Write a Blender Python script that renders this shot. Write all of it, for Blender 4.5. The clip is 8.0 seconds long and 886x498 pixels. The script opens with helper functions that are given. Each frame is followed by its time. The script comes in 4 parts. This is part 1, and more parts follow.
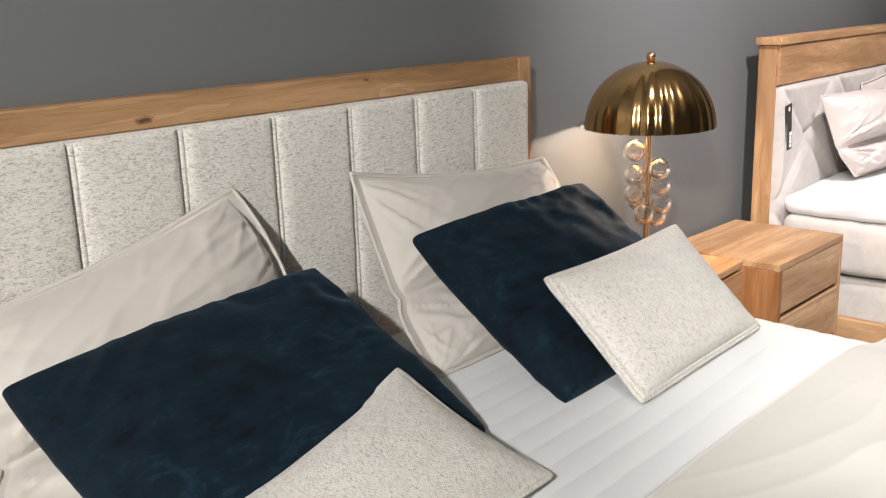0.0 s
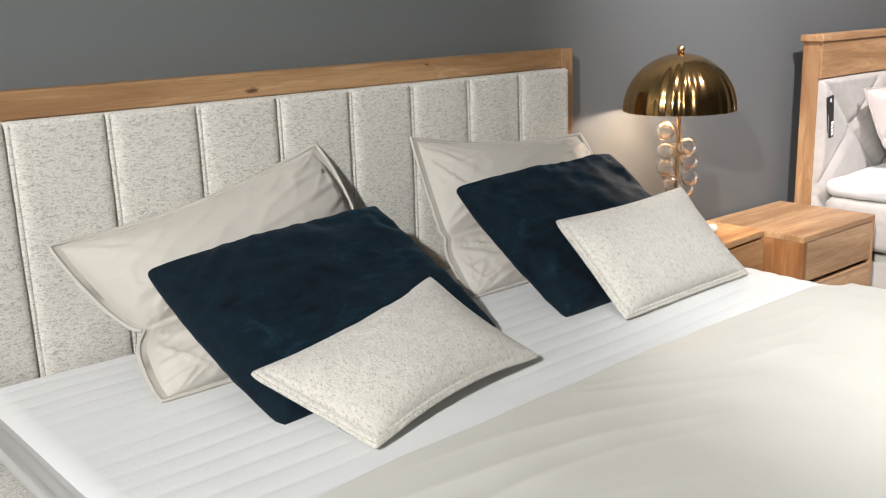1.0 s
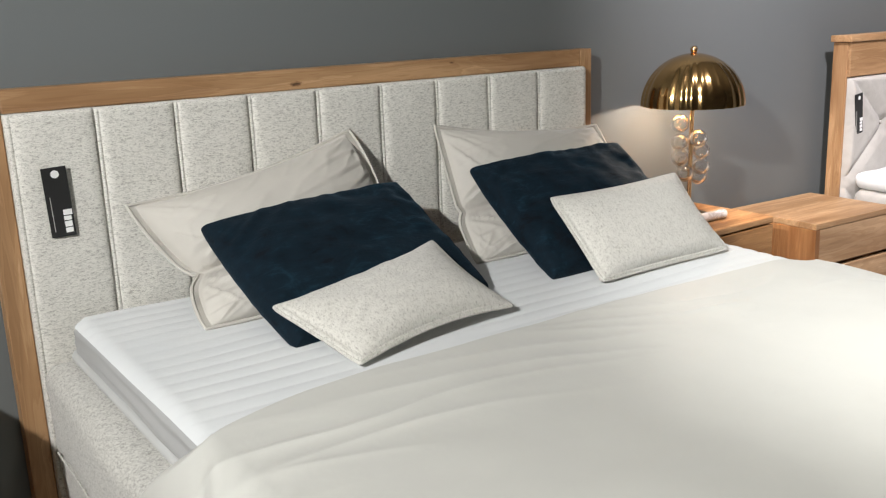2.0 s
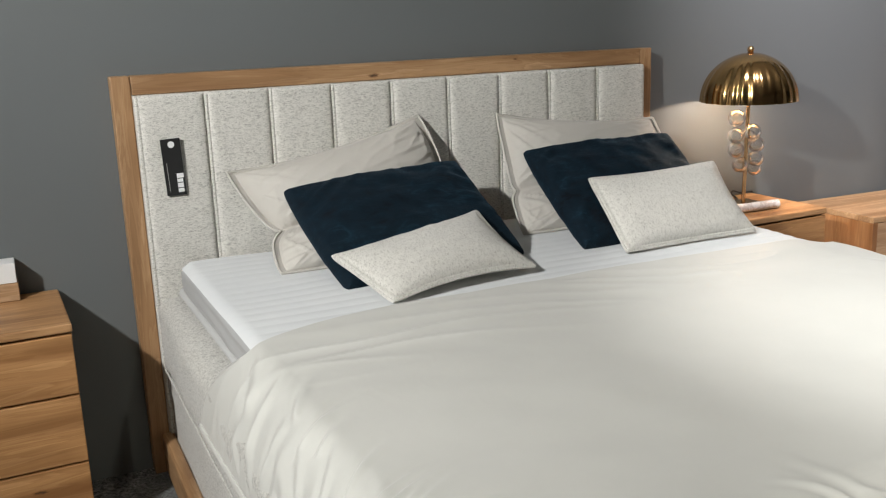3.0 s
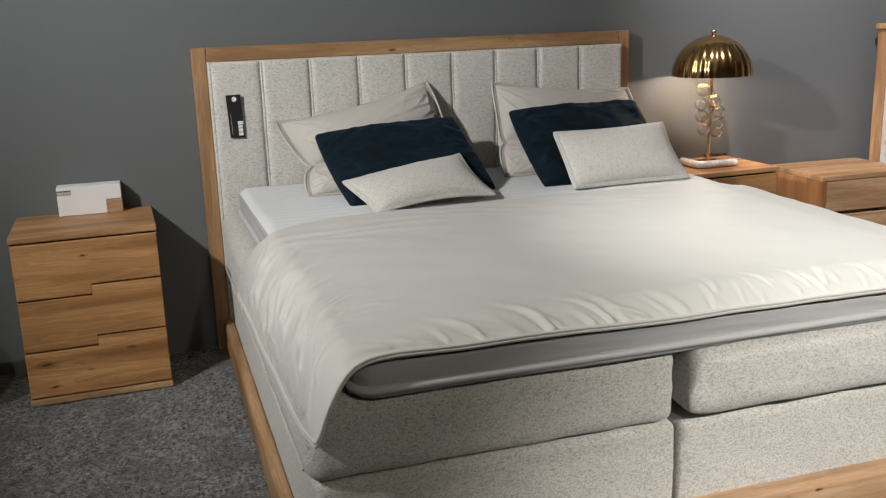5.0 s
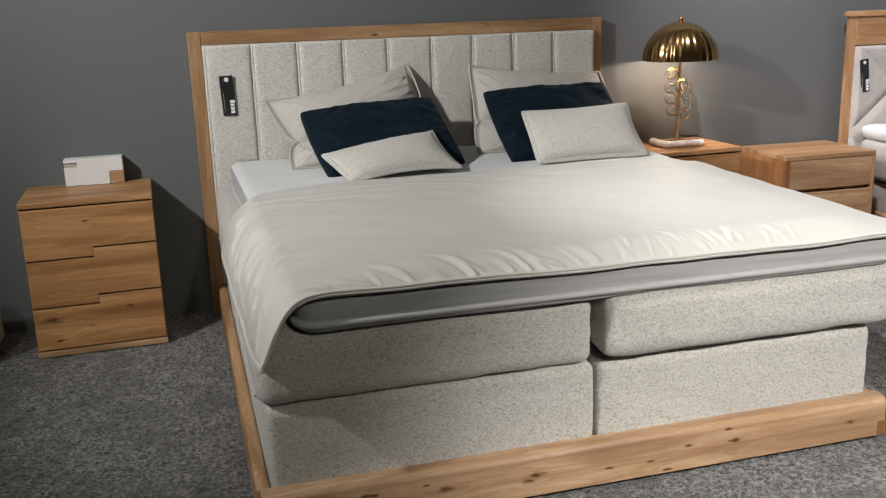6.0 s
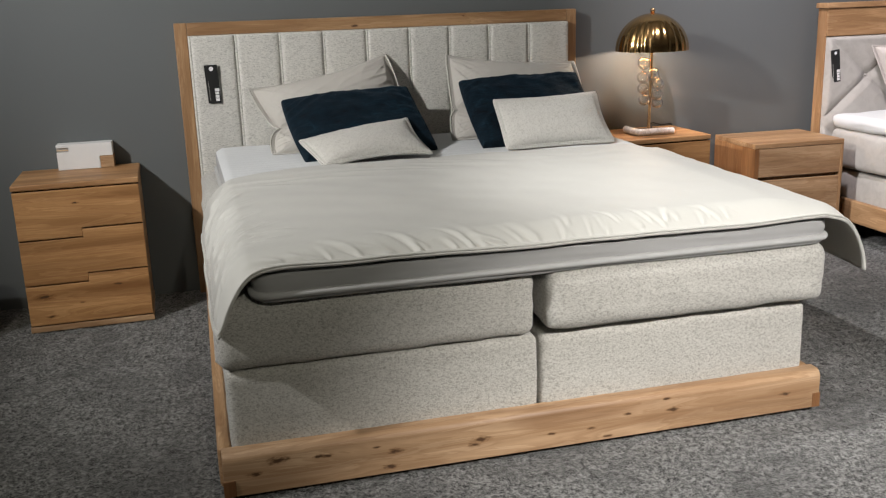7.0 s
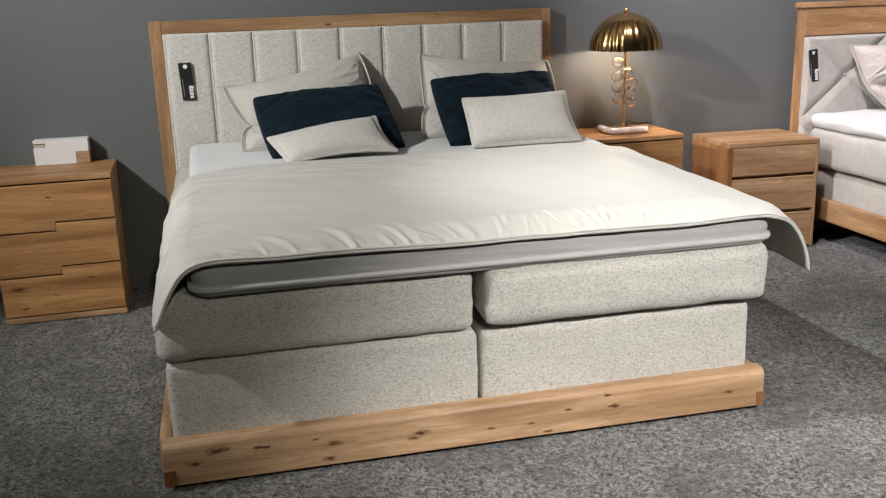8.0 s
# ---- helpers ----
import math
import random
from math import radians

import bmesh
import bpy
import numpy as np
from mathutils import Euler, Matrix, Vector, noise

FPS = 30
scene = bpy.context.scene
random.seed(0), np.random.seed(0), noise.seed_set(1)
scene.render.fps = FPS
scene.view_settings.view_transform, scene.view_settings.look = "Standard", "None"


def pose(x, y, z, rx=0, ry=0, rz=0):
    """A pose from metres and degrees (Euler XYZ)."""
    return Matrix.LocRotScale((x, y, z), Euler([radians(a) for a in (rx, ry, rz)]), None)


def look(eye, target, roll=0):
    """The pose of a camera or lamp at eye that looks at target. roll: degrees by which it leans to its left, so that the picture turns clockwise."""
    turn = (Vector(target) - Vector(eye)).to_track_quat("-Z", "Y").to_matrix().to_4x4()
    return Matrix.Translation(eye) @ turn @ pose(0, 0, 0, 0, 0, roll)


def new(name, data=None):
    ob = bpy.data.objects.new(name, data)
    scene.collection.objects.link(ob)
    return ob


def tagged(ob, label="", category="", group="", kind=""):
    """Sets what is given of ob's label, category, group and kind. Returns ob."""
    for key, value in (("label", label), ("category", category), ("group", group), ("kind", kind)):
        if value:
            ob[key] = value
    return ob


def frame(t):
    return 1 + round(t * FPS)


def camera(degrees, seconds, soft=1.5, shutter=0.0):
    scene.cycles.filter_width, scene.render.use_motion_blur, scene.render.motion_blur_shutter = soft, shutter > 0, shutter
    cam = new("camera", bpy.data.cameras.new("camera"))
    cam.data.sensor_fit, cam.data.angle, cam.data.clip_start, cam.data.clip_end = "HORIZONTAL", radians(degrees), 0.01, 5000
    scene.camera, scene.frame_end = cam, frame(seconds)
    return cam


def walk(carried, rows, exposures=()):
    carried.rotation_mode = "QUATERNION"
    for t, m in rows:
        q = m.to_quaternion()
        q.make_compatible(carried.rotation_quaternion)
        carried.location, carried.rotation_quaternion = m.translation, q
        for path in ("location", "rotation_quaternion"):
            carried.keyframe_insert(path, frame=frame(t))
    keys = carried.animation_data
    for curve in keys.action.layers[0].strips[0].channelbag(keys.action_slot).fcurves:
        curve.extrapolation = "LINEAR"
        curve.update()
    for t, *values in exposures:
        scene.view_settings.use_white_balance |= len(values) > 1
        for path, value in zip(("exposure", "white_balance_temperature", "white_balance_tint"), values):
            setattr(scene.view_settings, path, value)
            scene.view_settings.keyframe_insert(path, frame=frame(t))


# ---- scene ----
cam = camera(50.6, 8.0, 1.2)
PATH = [
    (0, (-0.042, -1.455, 1.386), (1.392, -0.154, 0.883), -2.0),
    (0.5, (-0.178, -1.67, 1.388), (1.17, -0.278, 0.891), -2.1),
    (1, (-0.283, -1.925, 1.375), (0.981, -0.456, 0.883), -2.0),
    (1.2, (-0.317, -2.048, 1.394), (0.919, -0.557, 0.894), -1.9),
    (2.3, (-0.33, -2.525, 1.382), (0.658, -0.853, 0.904), -2.3),
    (2.5, (-0.319, -2.63, 1.375), (0.595, -0.915, 0.902), -2.3),
    (3, (-0.287, -2.896, 1.377), (0.522, -1.128, 0.904), -2.1),
    (3.5, (-0.258, -3.157, 1.386), (0.497, -1.371, 0.896), -1.7),
    (4, (-0.251, -3.428, 1.376), (0.436, -1.613, 0.893), -1.8),
    (4.2, (-0.258, -3.521, 1.368), (0.404, -1.697, 0.885), -1.9),
    (5.3, (-0.149, -3.989, 1.344), (0.404, -2.13, 0.855), -1.9),
    (5.5, (-0.106, -4.067, 1.334), (0.431, -2.204, 0.844), -1.9),
    (6, (-0.065, -4.222, 1.321), (0.449, -2.354, 0.822), -1.9),
    (6.5, (-0.01, -4.342, 1.309), (0.483, -2.472, 0.8), -1.8),
    (7, (0.068, -4.442, 1.322), (0.546, -2.57, 0.806), -1.9),
    (7.5, (0.198, -4.502, 1.325), (0.661, -2.627, 0.805), -1.9),
    (8, (0.286, -4.542, 1.326), (0.72, -2.661, 0.805), -1.8),
]
walk(cam, [(t, look(eye, target, roll)) for t, eye, target, roll in PATH], [(0.0, 0.60, 6720, 13.0), (1.0, 0.54, 6560, 10.5), (2.5, 0.38, 6460, 9), (3.5, 0.20, 6480, 9.5), (4.0, 0.09, 6500, 10), (6.5, 0.0, 6520, 11), (7.0, 0.02, 6520, 11), (7.5, 0.13, 6520, 11), (8.0, 0.14, 6520, 11)])

# ---- light ----
world = bpy.data.worlds.new("world")
scene.world = world
world.use_nodes = True
world.node_tree.nodes["Background"].inputs[0].default_value = (0.9, 0.93, 1.0, 1)
world.node_tree.nodes["Background"].inputs[1].default_value = 0.05


def spot(name, eye, target, watts, degrees, blend, colour, radius=0.05):
    data = bpy.data.lights.new(name, "SPOT")
    data.energy, data.spot_size, data.spot_blend = watts, radians(degrees), blend
    data.color, data.shadow_soft_size = colour, radius
    ob = new(name, data)
    ob.matrix_world = look(eye, target)
    return ob


WARM, SOFT, NEUTRAL, OLIVE = (1.0, 0.955, 0.89), (1.0, 0.968, 0.925), (1.0, 0.99, 0.97), (1.0, 0.965, 0.82)
# unseen spots under the ceiling: two follow cast shadows, five are added fill
spot("unseen_spot", (-2.35, -2.45, 2.85), (2.15, 0.0, 1.30), 620, 88, 1.0, NEUTRAL, 0.07)
spot("unseen_spot", (-0.3, -1.6, 3.15), (3.15, -1.5, 0.0), 450, 50, 1.0, NEUTRAL, 0.03)
spot("unseen_spot", (2.0, -1.45, 3.1), (3.4, 0.0, 1.40), 360, 78, 1.0, (1.0, 0.935, 0.985), 0.07)
spot("unseen_spot", (2.2, -6.0, 3.1), (1.64, -2.5, 0.03), 1360, 33, 1.0, SOFT)
spot("unseen_spot", (0.9, -6.0, 3.1), (0.55, -2.0, 0.45), 140, 27, 1.0, OLIVE)
spot("unseen_spot", (-1.5, -3.9, 3.15), (-1.40, -1.3, 0.0), 115, 54, 1.0, OLIVE)
spot("unseen_spot", (4.7, -1.5, 3.15), (4.0, -0.5, 0.6), 60, 48, 1.0, WARM)
bulb = bpy.data.lights.new("lamp_bulb", "POINT")
bulb.energy, bulb.color, bulb.shadow_soft_size = 10.5, (1.0, 0.82, 0.67), 0.02
new("lamp_bulb", bulb).location = (2.257, -0.153, 1.076)


# ---- materials ----
class Nodes:
    """A small builder of node materials."""

    def __init__(self, name):
        self.mat = bpy.data.materials.new(name)
        self.mat.use_nodes = True
        self.tree = self.mat.node_tree
        self.bsdf = self.tree.nodes["Principled BSDF"]

    def add(self, kind, settings=(), **ins):
        n = self.tree.nodes.new(kind)
        for k, v in settings:
            setattr(n, k, v)
        for k, v in ins.items():
            key = int(k[1:]) if k[0] == "i" and k[1:].isdigit() else k.replace("_", " ")
            if isinstance(v, bpy.types.NodeSocket):
                self.tree.links.new(v, n.inputs[key])
            else:
                n.inputs[key].default_value = v
        return n

    def link(self, a, key):
        self.tree.links.new(a, self.bsdf.inputs[key])

    def math(self, op, a, b=0.0, c=0.0):
        return self.add("ShaderNodeMath", [("operation", op)], i0=a, i1=b, i2=c).outputs[0]

    def coords(self, scale=(1, 1, 1), shift=True):
        co = self.add("ShaderNodeTexCoord").outputs["Object"]
        if shift:
            rnd = self.add("ShaderNodeObjectInfo").outputs["Random"]
            far = self.math("MULTIPLY", rnd, 37.0)
            co = self.add("ShaderNodeVectorMath", [("operation", "ADD")], i0=co, i1=far).outputs[0]
        return self.add("ShaderNodeMapping", Vector=co, Scale=scale).outputs[0]

    def noise(self, vec, scale, detail=3.0, rough=0.55, distort=0.0):
        return self.add("ShaderNodeTexNoise", Vector=vec, Scale=scale, Detail=detail, Roughness=rough, Distortion=distort).outputs[0]

    def ramp(self, fac, stops):
        n = self.add("ShaderNodeValToRGB", Fac=fac)
        el = n.color_ramp.elements
        while len(el) < len(stops):
            el.new(0.5)
        for e, (p, c) in zip(el, stops):
            e.position, e.color = p, (*c, 1)
        return n.outputs[0]

    def mix(self, fac, a, b, blend="MIX"):
        n = self.add("ShaderNodeMix", [("data_type", "RGBA"), ("blend_type", blend)])
        for k, v in ((0, fac), (6, a), (7, b)):
            if isinstance(v, bpy.types.NodeSocket):
                self.tree.links.new(v, n.inputs[k])
            else:
                n.inputs[k].default_value = (*v, 1) if isinstance(v, tuple) else v
        return n.outputs[2]

    def bump(self, height, strength=0.3, distance=0.002):
        n = self.add("ShaderNodeBump", Height=height, Strength=strength, Distance=distance)
        self.link(n.outputs[0], "Normal")

    def set(self, **ins):
        for k, v in ins.items():
            self.bsdf.inputs[k.replace("_", " ")].default_value = v
        return self.mat


def oak(name, axis, knots=(), tint=(1.0, 1.0, 1.0), shift=True):
    """Oiled oak, grain along axis; knots: (x, y, z, radius) in the thing's own metres."""
    m = Nodes(name)
    along = {"x": (0.9, 10, 10), "y": (10, 0.9, 10), "z": (10, 10, 0.9)}[axis]
    co = m.coords(along, shift)
    bend = m.noise(co, 0.9, 2.0)
    rings = m.add("ShaderNodeTexNoise", Vector=co, Scale=2.6, Detail=4.0, Roughness=0.5, Distortion=1.4).outputs[0]
    fine = m.noise(m.coords(tuple(0.9 if a < 1 else 80.0 for a in along), shift), 7.0, 4.0, 0.7)
    c = [(0.365, 0.208, 0.098), (0.49, 0.300, 0.154), (0.60, 0.395, 0.225)]
    c = [tuple(p * q for p, q in zip(k, tint)) for k in c]
    wave = m.math("FRACT", m.math("MULTIPLY", rings, 7.0))
    figure = m.ramp(wave, [(0.0, (0, 0, 0)), (0.72, (1, 1, 1)), (1.0, (0, 0, 0))])
    col = m.ramp(rings, [(0.28, c[0]), (0.5, c[1]), (0.72, c[2])])
    col = m.mix(m.math("MULTIPLY", figure, 0.62), col, tuple(q * k for q, k in zip(c[0], (0.80, 0.74, 0.68))))
    col = m.mix(m.math("MULTIPLY", fine, 0.40), col, tuple(0.5 * q for q in c[0]))
    col = m.mix(m.math("MULTIPLY", bend, 0.22), col, c[2])
    heart = m.noise(m.coords(tuple(0.35 * a for a in along), shift), 1.7, 3.0, 0.6, 1.6)
    heart = m.ramp(heart, [(0.48, (0, 0, 0)), (0.66, (0.72, 0.72, 0.72))])
    col = m.mix(heart, col, tuple(q * k for q, k in zip(c[0], (0.62, 0.55, 0.5))))
    # broad staves, each a little lighter or darker than the next
    stave = m.noise(m.coords(tuple(0.12 if a < 1 else 1.0 for a in along), shift), 17.0, 0.0)
    stave = m.ramp(stave, [(0.36, (0.74, 0.70, 0.66)), (0.47, (0.98, 0.97, 0.96)), (0.55, (0.88, 0.86, 0.84)), (0.64, (1.07, 1.08, 1.10))])
    col = m.mix(0.85, col, stave, "MULTIPLY")
    if knots:
        raw = m.add("ShaderNodeTexCoord").outputs["Object"]
        wob = m.noise(m.add("ShaderNodeMapping", Vector=raw, Scale=tuple(1.0 if a < 1 else 2.6 for a in along)).outputs[0], 48.0, 4.0, 0.7)
        dark = None
        for kx, ky, kz, kr in knots:
            off = m.add("ShaderNodeVectorMath", [("operation", "SUBTRACT")], i0=raw, i1=(kx, ky, kz)).outputs[0]
            squash = {"x": (0.33, 1, 1), "y": (1, 0.33, 1), "z": (1, 1, 0.33)}[axis]
            off = m.add("ShaderNodeVectorMath", [("operation", "MULTIPLY")], i0=off, i1=squash).outputs[0]
            d = m.add("ShaderNodeVectorMath", [("operation", "LENGTH")], i0=off).outputs["Value"]
            d = m.math("DIVIDE", d, kr)
            d = m.math("ADD", d, m.math("MULTIPLY", m.math("SUBTRACT", wob, 0.5), 1.9))
            dark = d if dark is None else m.math("MINIMUM", dark, d)
        core = m.ramp(dark, [(0.25, (0.92, 0.92, 0.92)), (0.5, (0.4, 0.4, 0.4)), (0.8, (0, 0, 0))])
        halo = m.ramp(dark, [(0.5, (0.5, 0.5, 0.5)), (2.6, (0, 0, 0))])
        col = m.mix(halo, col, tuple(q * k for q, k in zip(c[0], (0.7, 0.6, 0.5))))
        col = m.mix(core, col, (0.055, 0.024, 0.010))
    m.link(col, "Base Color")
    m.bump(fine, 0.12, 0.001)
    rough = m.add("ShaderNodeMapRange", Value=fine, To_Min=0.38, To_Max=0.58).outputs[0]
    m.link(rough, "Roughness")
    return m.set(Specular_IOR_Level=0.4)


def boucle(name, light, dark, scale=(1.0, 1.0, 2.6), grain=115.0, amount=0.62, height=0.0016):
    """Flecked woven fabric with short dark threads."""
    m = Nodes(name)
    co = m.coords(scale)
    flecks = m.noise(co, grain, 2.5, 0.65, 1.1)
    loops = m.noise(m.coords((1, 1, 1.3)), grain * 2.3, 2.0, 0.6)
    broad = m.noise(m.coords((1, 1, 1)), 7.0, 3.0)
    spread = m.math("ADD", m.math("MULTIPLY", flecks, 0.72), m.math("MULTIPLY", loops, 0.28))
    col = m.ramp(spread, [(amount - 0.185, dark), (amount - 0.125, tuple(0.55 * a + 0.45 * b for a, b in zip(light, dark))), (amount - 0.03, light)])
    col = m.mix(m.math("MULTIPLY", loops, 0.40), col, tuple(0.70 * a for a in light))
    col = m.mix(m.math("MULTIPLY", broad, 0.25), col, tuple(1.08 * a for a in light))
    m.link(col, "Base Color")
    m.bump(m.math("ADD", flecks, m.math("MULTIPLY", loops, 0.7)), 0.6, height)
    return m.set(Roughness=0.95, Specular_IOR_Level=0.15, Sheen_Weight=0.25, Sheen_Roughness=0.6)


def cloth(name, colour, rough=0.75, weave=900.0, crease=0.25, sheen=0.2, patches=0.0, dark=None):
    m = Nodes(name)
    broad = m.noise(m.coords((1, 1, 1)), 5.0, 4.0, 0.6)
    fine = m.noise(m.coords((1, 1, 1)), weave, 1.0)
    soft = m.noise(m.coords((1, 1, 1)), 17.0, 3.0, 0.6, 0.8)
    col = m.mix(broad, tuple(0.93 * a for a in colour), tuple(min(1.0, 1.06 * a) for a in colour))
    if patches:
        edge = m.ramp(soft, [(0.42, (0, 0, 0)), (0.68, (1, 1, 1))])
        col = m.mix(m.math("MULTIPLY", edge, patches), col, dark)
    m.link(col, "Base Color")
    m.bump(m.math("ADD", m.math("MULTIPLY", fine, 0.15), soft), crease, 0.004)
    return m.set(Roughness=rough, Specular_IOR_Level=0.25, Sheen_Weight=sheen, Sheen_Roughness=0.4)


def velvet(name):
    """Navy pile, brushed into lighter and darker patches."""
    m = Nodes(name)
    co = m.coords((1, 1, 1))
    sweep = m.noise(co, 8.5, 8.0, 0.74, 0.8)
    streak = m.noise(m.coords((1, 3.2, 3.2)), 17.0, 6.0, 0.72, 0.6)
    fac = m.math("ADD", m.math("MULTIPLY", sweep, 0.6), m.math("MULTIPLY", streak, 0.4))
    m.link(m.ramp(fac, [(0.41, (0.0004, 0.0024, 0.0058)), (0.455, (0.0010, 0.0068, 0.0130)), (0.54, (0.0014, 0.0092, 0.0170)), (0.63, (0.0075, 0.027, 0.043))]), "Base Color")
    m.bump(m.math("ADD", m.math("MULTIPLY", m.noise(co, 500.0, 2.0), 0.3), streak), 0.5, 0.004)
    return m.set(Roughness=0.85, Specular_IOR_Level=0.2, Sheen_Weight=0.13, Sheen_Roughness=0.40)


def plain(name, colour, rough=0.5, metal=0.0, vary=0.06, scale=12.0, bump=0.05):
    m = Nodes(name)
    n = m.noise(m.coords((1, 1, 1)), scale, 4.0, 0.6)
    m.link(m.mix(n, tuple(a * (1 - vary) for a in colour), tuple(min(1, a * (1 + vary)) for a in colour)), "Base Color")
    m.bump(m.noise(m.coords((1, 1, 1)), scale * 12, 2.0), bump, 0.001)
    return m.set(Roughness=rough, Metallic=metal)


def wall_paint(name, colour):
    m = Nodes(name)
    co = m.coords((1, 1, 1), False)
    broad = m.noise(co, 0.8, 3.0)
    roller = m.noise(co, 160.0, 3.0, 0.7)
    m.link(m.mix(broad, tuple(0.93 * a for a in colour), tuple(1.06 * a for a in colour)), "Base Color")
    m.bump(roller, 0.14, 0.0012)
    return m.set(Roughness=0.62, Specular_IOR_Level=0.35)


def carpet(name):
    m = Nodes(name)
    co = m.coords((1, 1, 1), False)
    tuft = m.noise(co, 118.0, 2.0, 0.6, 0.7)
    clump = m.noise(co, 60.0, 3.0, 0.65, 0.4)
    tread = m.ramp(m.noise(co, 3.2, 5.0, 0.65), [(0.46, (0, 0, 0)), (0.60, (1, 1, 1))])
    col = m.ramp(m.math("ADD", m.math("MULTIPLY", tuft, 0.5), m.math("MULTIPLY", clump, 0.5)), [(0.425, (0.010, 0.010, 0.009)), (0.475, (0.085, 0.085, 0.080)), (0.52, (0.150, 0.150, 0.143)), (0.60, (0.31, 0.308, 0.296))])
    col = m.mix(m.math("MULTIPLY", tread, 0.58), col, (0.034, 0.034, 0.032))
    m.link(col, "Base Color")
    m.bump(m.math("ADD", tuft, m.noise(co, 300.0, 2.0)), 1.0, 0.007)
    return m.set(Roughness=1.0, Specular_IOR_Level=0.1, Sheen_Weight=0.3)


def marble(name):
    m = Nodes(name)
    v = m.noise(m.coords((1, 1, 1)), 14.0, 6.0, 0.65, 2.2)
    m.link(m.ramp(v, [(0.40, (0.82, 0.79, 0.75)), (0.5, (0.60, 0.55, 0.50)), (0.56, (0.84, 0.81, 0.78))]), "Base Color")
    return m.set(Roughness=0.22)


def quilted_white(name):
    m = Nodes(name)
    n = m.noise(m.coords((1, 1, 1)), 420.0, 2.0)
    b = m.noise(m.coords((1, 1, 1)), 6.0, 3.0)
    m.link(m.mix(b, (0.64, 0.66, 0.67), (0.72, 0.73, 0.73)), "Base Color")
    m.bump(n, 0.25, 0.0012)
    return m.set(Roughness=0.85, Specular_IOR_Level=0.2, Sheen_Weight=0.15)


OAK_X, OAK_Y, OAK_Z = oak("oak_along_x", "x", tint=(1.02, 1.06, 1.14)), oak("oak_along_y", "y"), oak("oak_along_z", "z")
OAK_TOP = oak("oak_top_rail", "x", [(-0.15, 1.0, 1.213, 0.009), (0.375, 1.0, 1.24, 0.004)], shift=False)
FOOT_KNOTS = ((0.189, 0.106, 0.019), (0.307, 0.100, 0.010), (0.326, 0.098, 0.010), (0.123, 0.075, 0.012), (0.520, 0.082, 0.013), (0.504, 0.036, 0.013), (0.778, 0.078, 0.016), (0.755, 0.064, 0.012),
              (0.469, 0.101, 0.007), (0.997, 0.061, 0.008), (1.175, 0.026, 0.009), (1.123, 0.060, 0.008), (1.243, 0.089, 0.009), (1.393, 0.081, 0.014), (1.367, 0.120, 0.008), (1.785, 0.077, 0.012))
OAK_FOOT = oak("oak_foot_rail", "x", [(x - 0.965, -1.047, z, 0.80 * r) for x, z, r in FOOT_KNOTS], (1.12, 1.2, 1.36), False)
OAK_DARK = oak("oak_shaded_end_grain", "z", tint=(0.62, 0.5, 0.42))
BOUCLE = boucle("boucle_cream", (0.74, 0.72, 0.662), (0.30, 0.288, 0.255), (0.75, 1.0, 2.1), 130.0, 0.575, 0.0045)
BOUCLE_BED = boucle("boucle_bed", (0.60, 0.585, 0.54), (0.22, 0.21, 0.185), (0.7, 0.7, 1.15), 200.0, 0.595, 0.0035)
BOUCLE_CUSHION = boucle("boucle_cushion", (0.66, 0.642, 0.588), (0.30, 0.28, 0.245), (1.6, 0.8, 0.8), 170.0, 0.560, 0.0035)
SATEEN = cloth("greige_sateen", (0.545, 0.540, 0.503), 0.55, 900.0, 0.16, 0.35)
PILLOW_CASE = cloth("greige_pillowcase", (0.50, 0.475, 0.43), 0.6, 900.0, 0.16, 0.3)
VELVET = velvet("navy_velvet")
VELVET.node_tree.nodes["Principled BSDF"].inputs["Sheen Tint"].default_value = (0.15, 0.32, 0.48, 1)
TOPPER_WHITE = quilted_white("quilted_white_cotton")
TOPPER_GREY = cloth("grey_knit", (0.38, 0.38, 0.375), 0.9, 600.0, 0.08)
TOPPER_BAND = cloth("grey_band", (0.47, 0.47, 0.46), 0.85, 600.0, 0.05)
LINEN_PALE = cloth("pale_chenille", (0.46, 0.437, 0.405), 0.9, 300.0, 0.4, 0.3, 0.5, (0.36, 0.337, 0.308))
PILLOW_BLUSH = cloth("blush_cotton", (0.54, 0.490, 0.458), 0.7, 700.0, 0.3)
WALL = wall_paint("grey_wall_paint", (0.131, 0.141, 0.141))
# kept pale so that the unseen surfaces bounce light into the shadows
PALE_WALL = wall_paint("pale_wall_paint", (0.58, 0.572, 0.56))
CARPET = carpet("grey_shag_carpet")
BRASS = plain("brushed_brass", (0.56, 0.35, 0.145), 0.16, 1.0, 0.08, 30.0, 0.03)
COPPER = plain("satin_brass_pole", (0.75, 0.48, 0.25), 0.25, 1.0, 0.05, 30.0, 0.02)
MARBLE = marble("white_marble")
BLACK_CARD = plain("black_card", (0.012, 0.012, 0.012), 0.45)
BLACK = plain("black_recess", (0.012, 0.011, 0.010), 0.8)
WHITE_CARD = plain("white_card", (0.78, 0.78, 0.77), 0.5)
PALE_PRINT = plain("grey_print", (0.42, 0.41, 0.39), 0.5)
PRINT_ORANGE = plain("orange_print", (0.55, 0.40, 0.25), 0.5)
CABLE = plain("black_rubber", (0.015, 0.014, 0.014), 0.5)
glass = Nodes("clear_glass")
GLASS = glass.set(Base_Color=(0.97, 0.97, 0.97, 1), Roughness=0.0, IOR=1.46, Transmission_Weight=1.0)


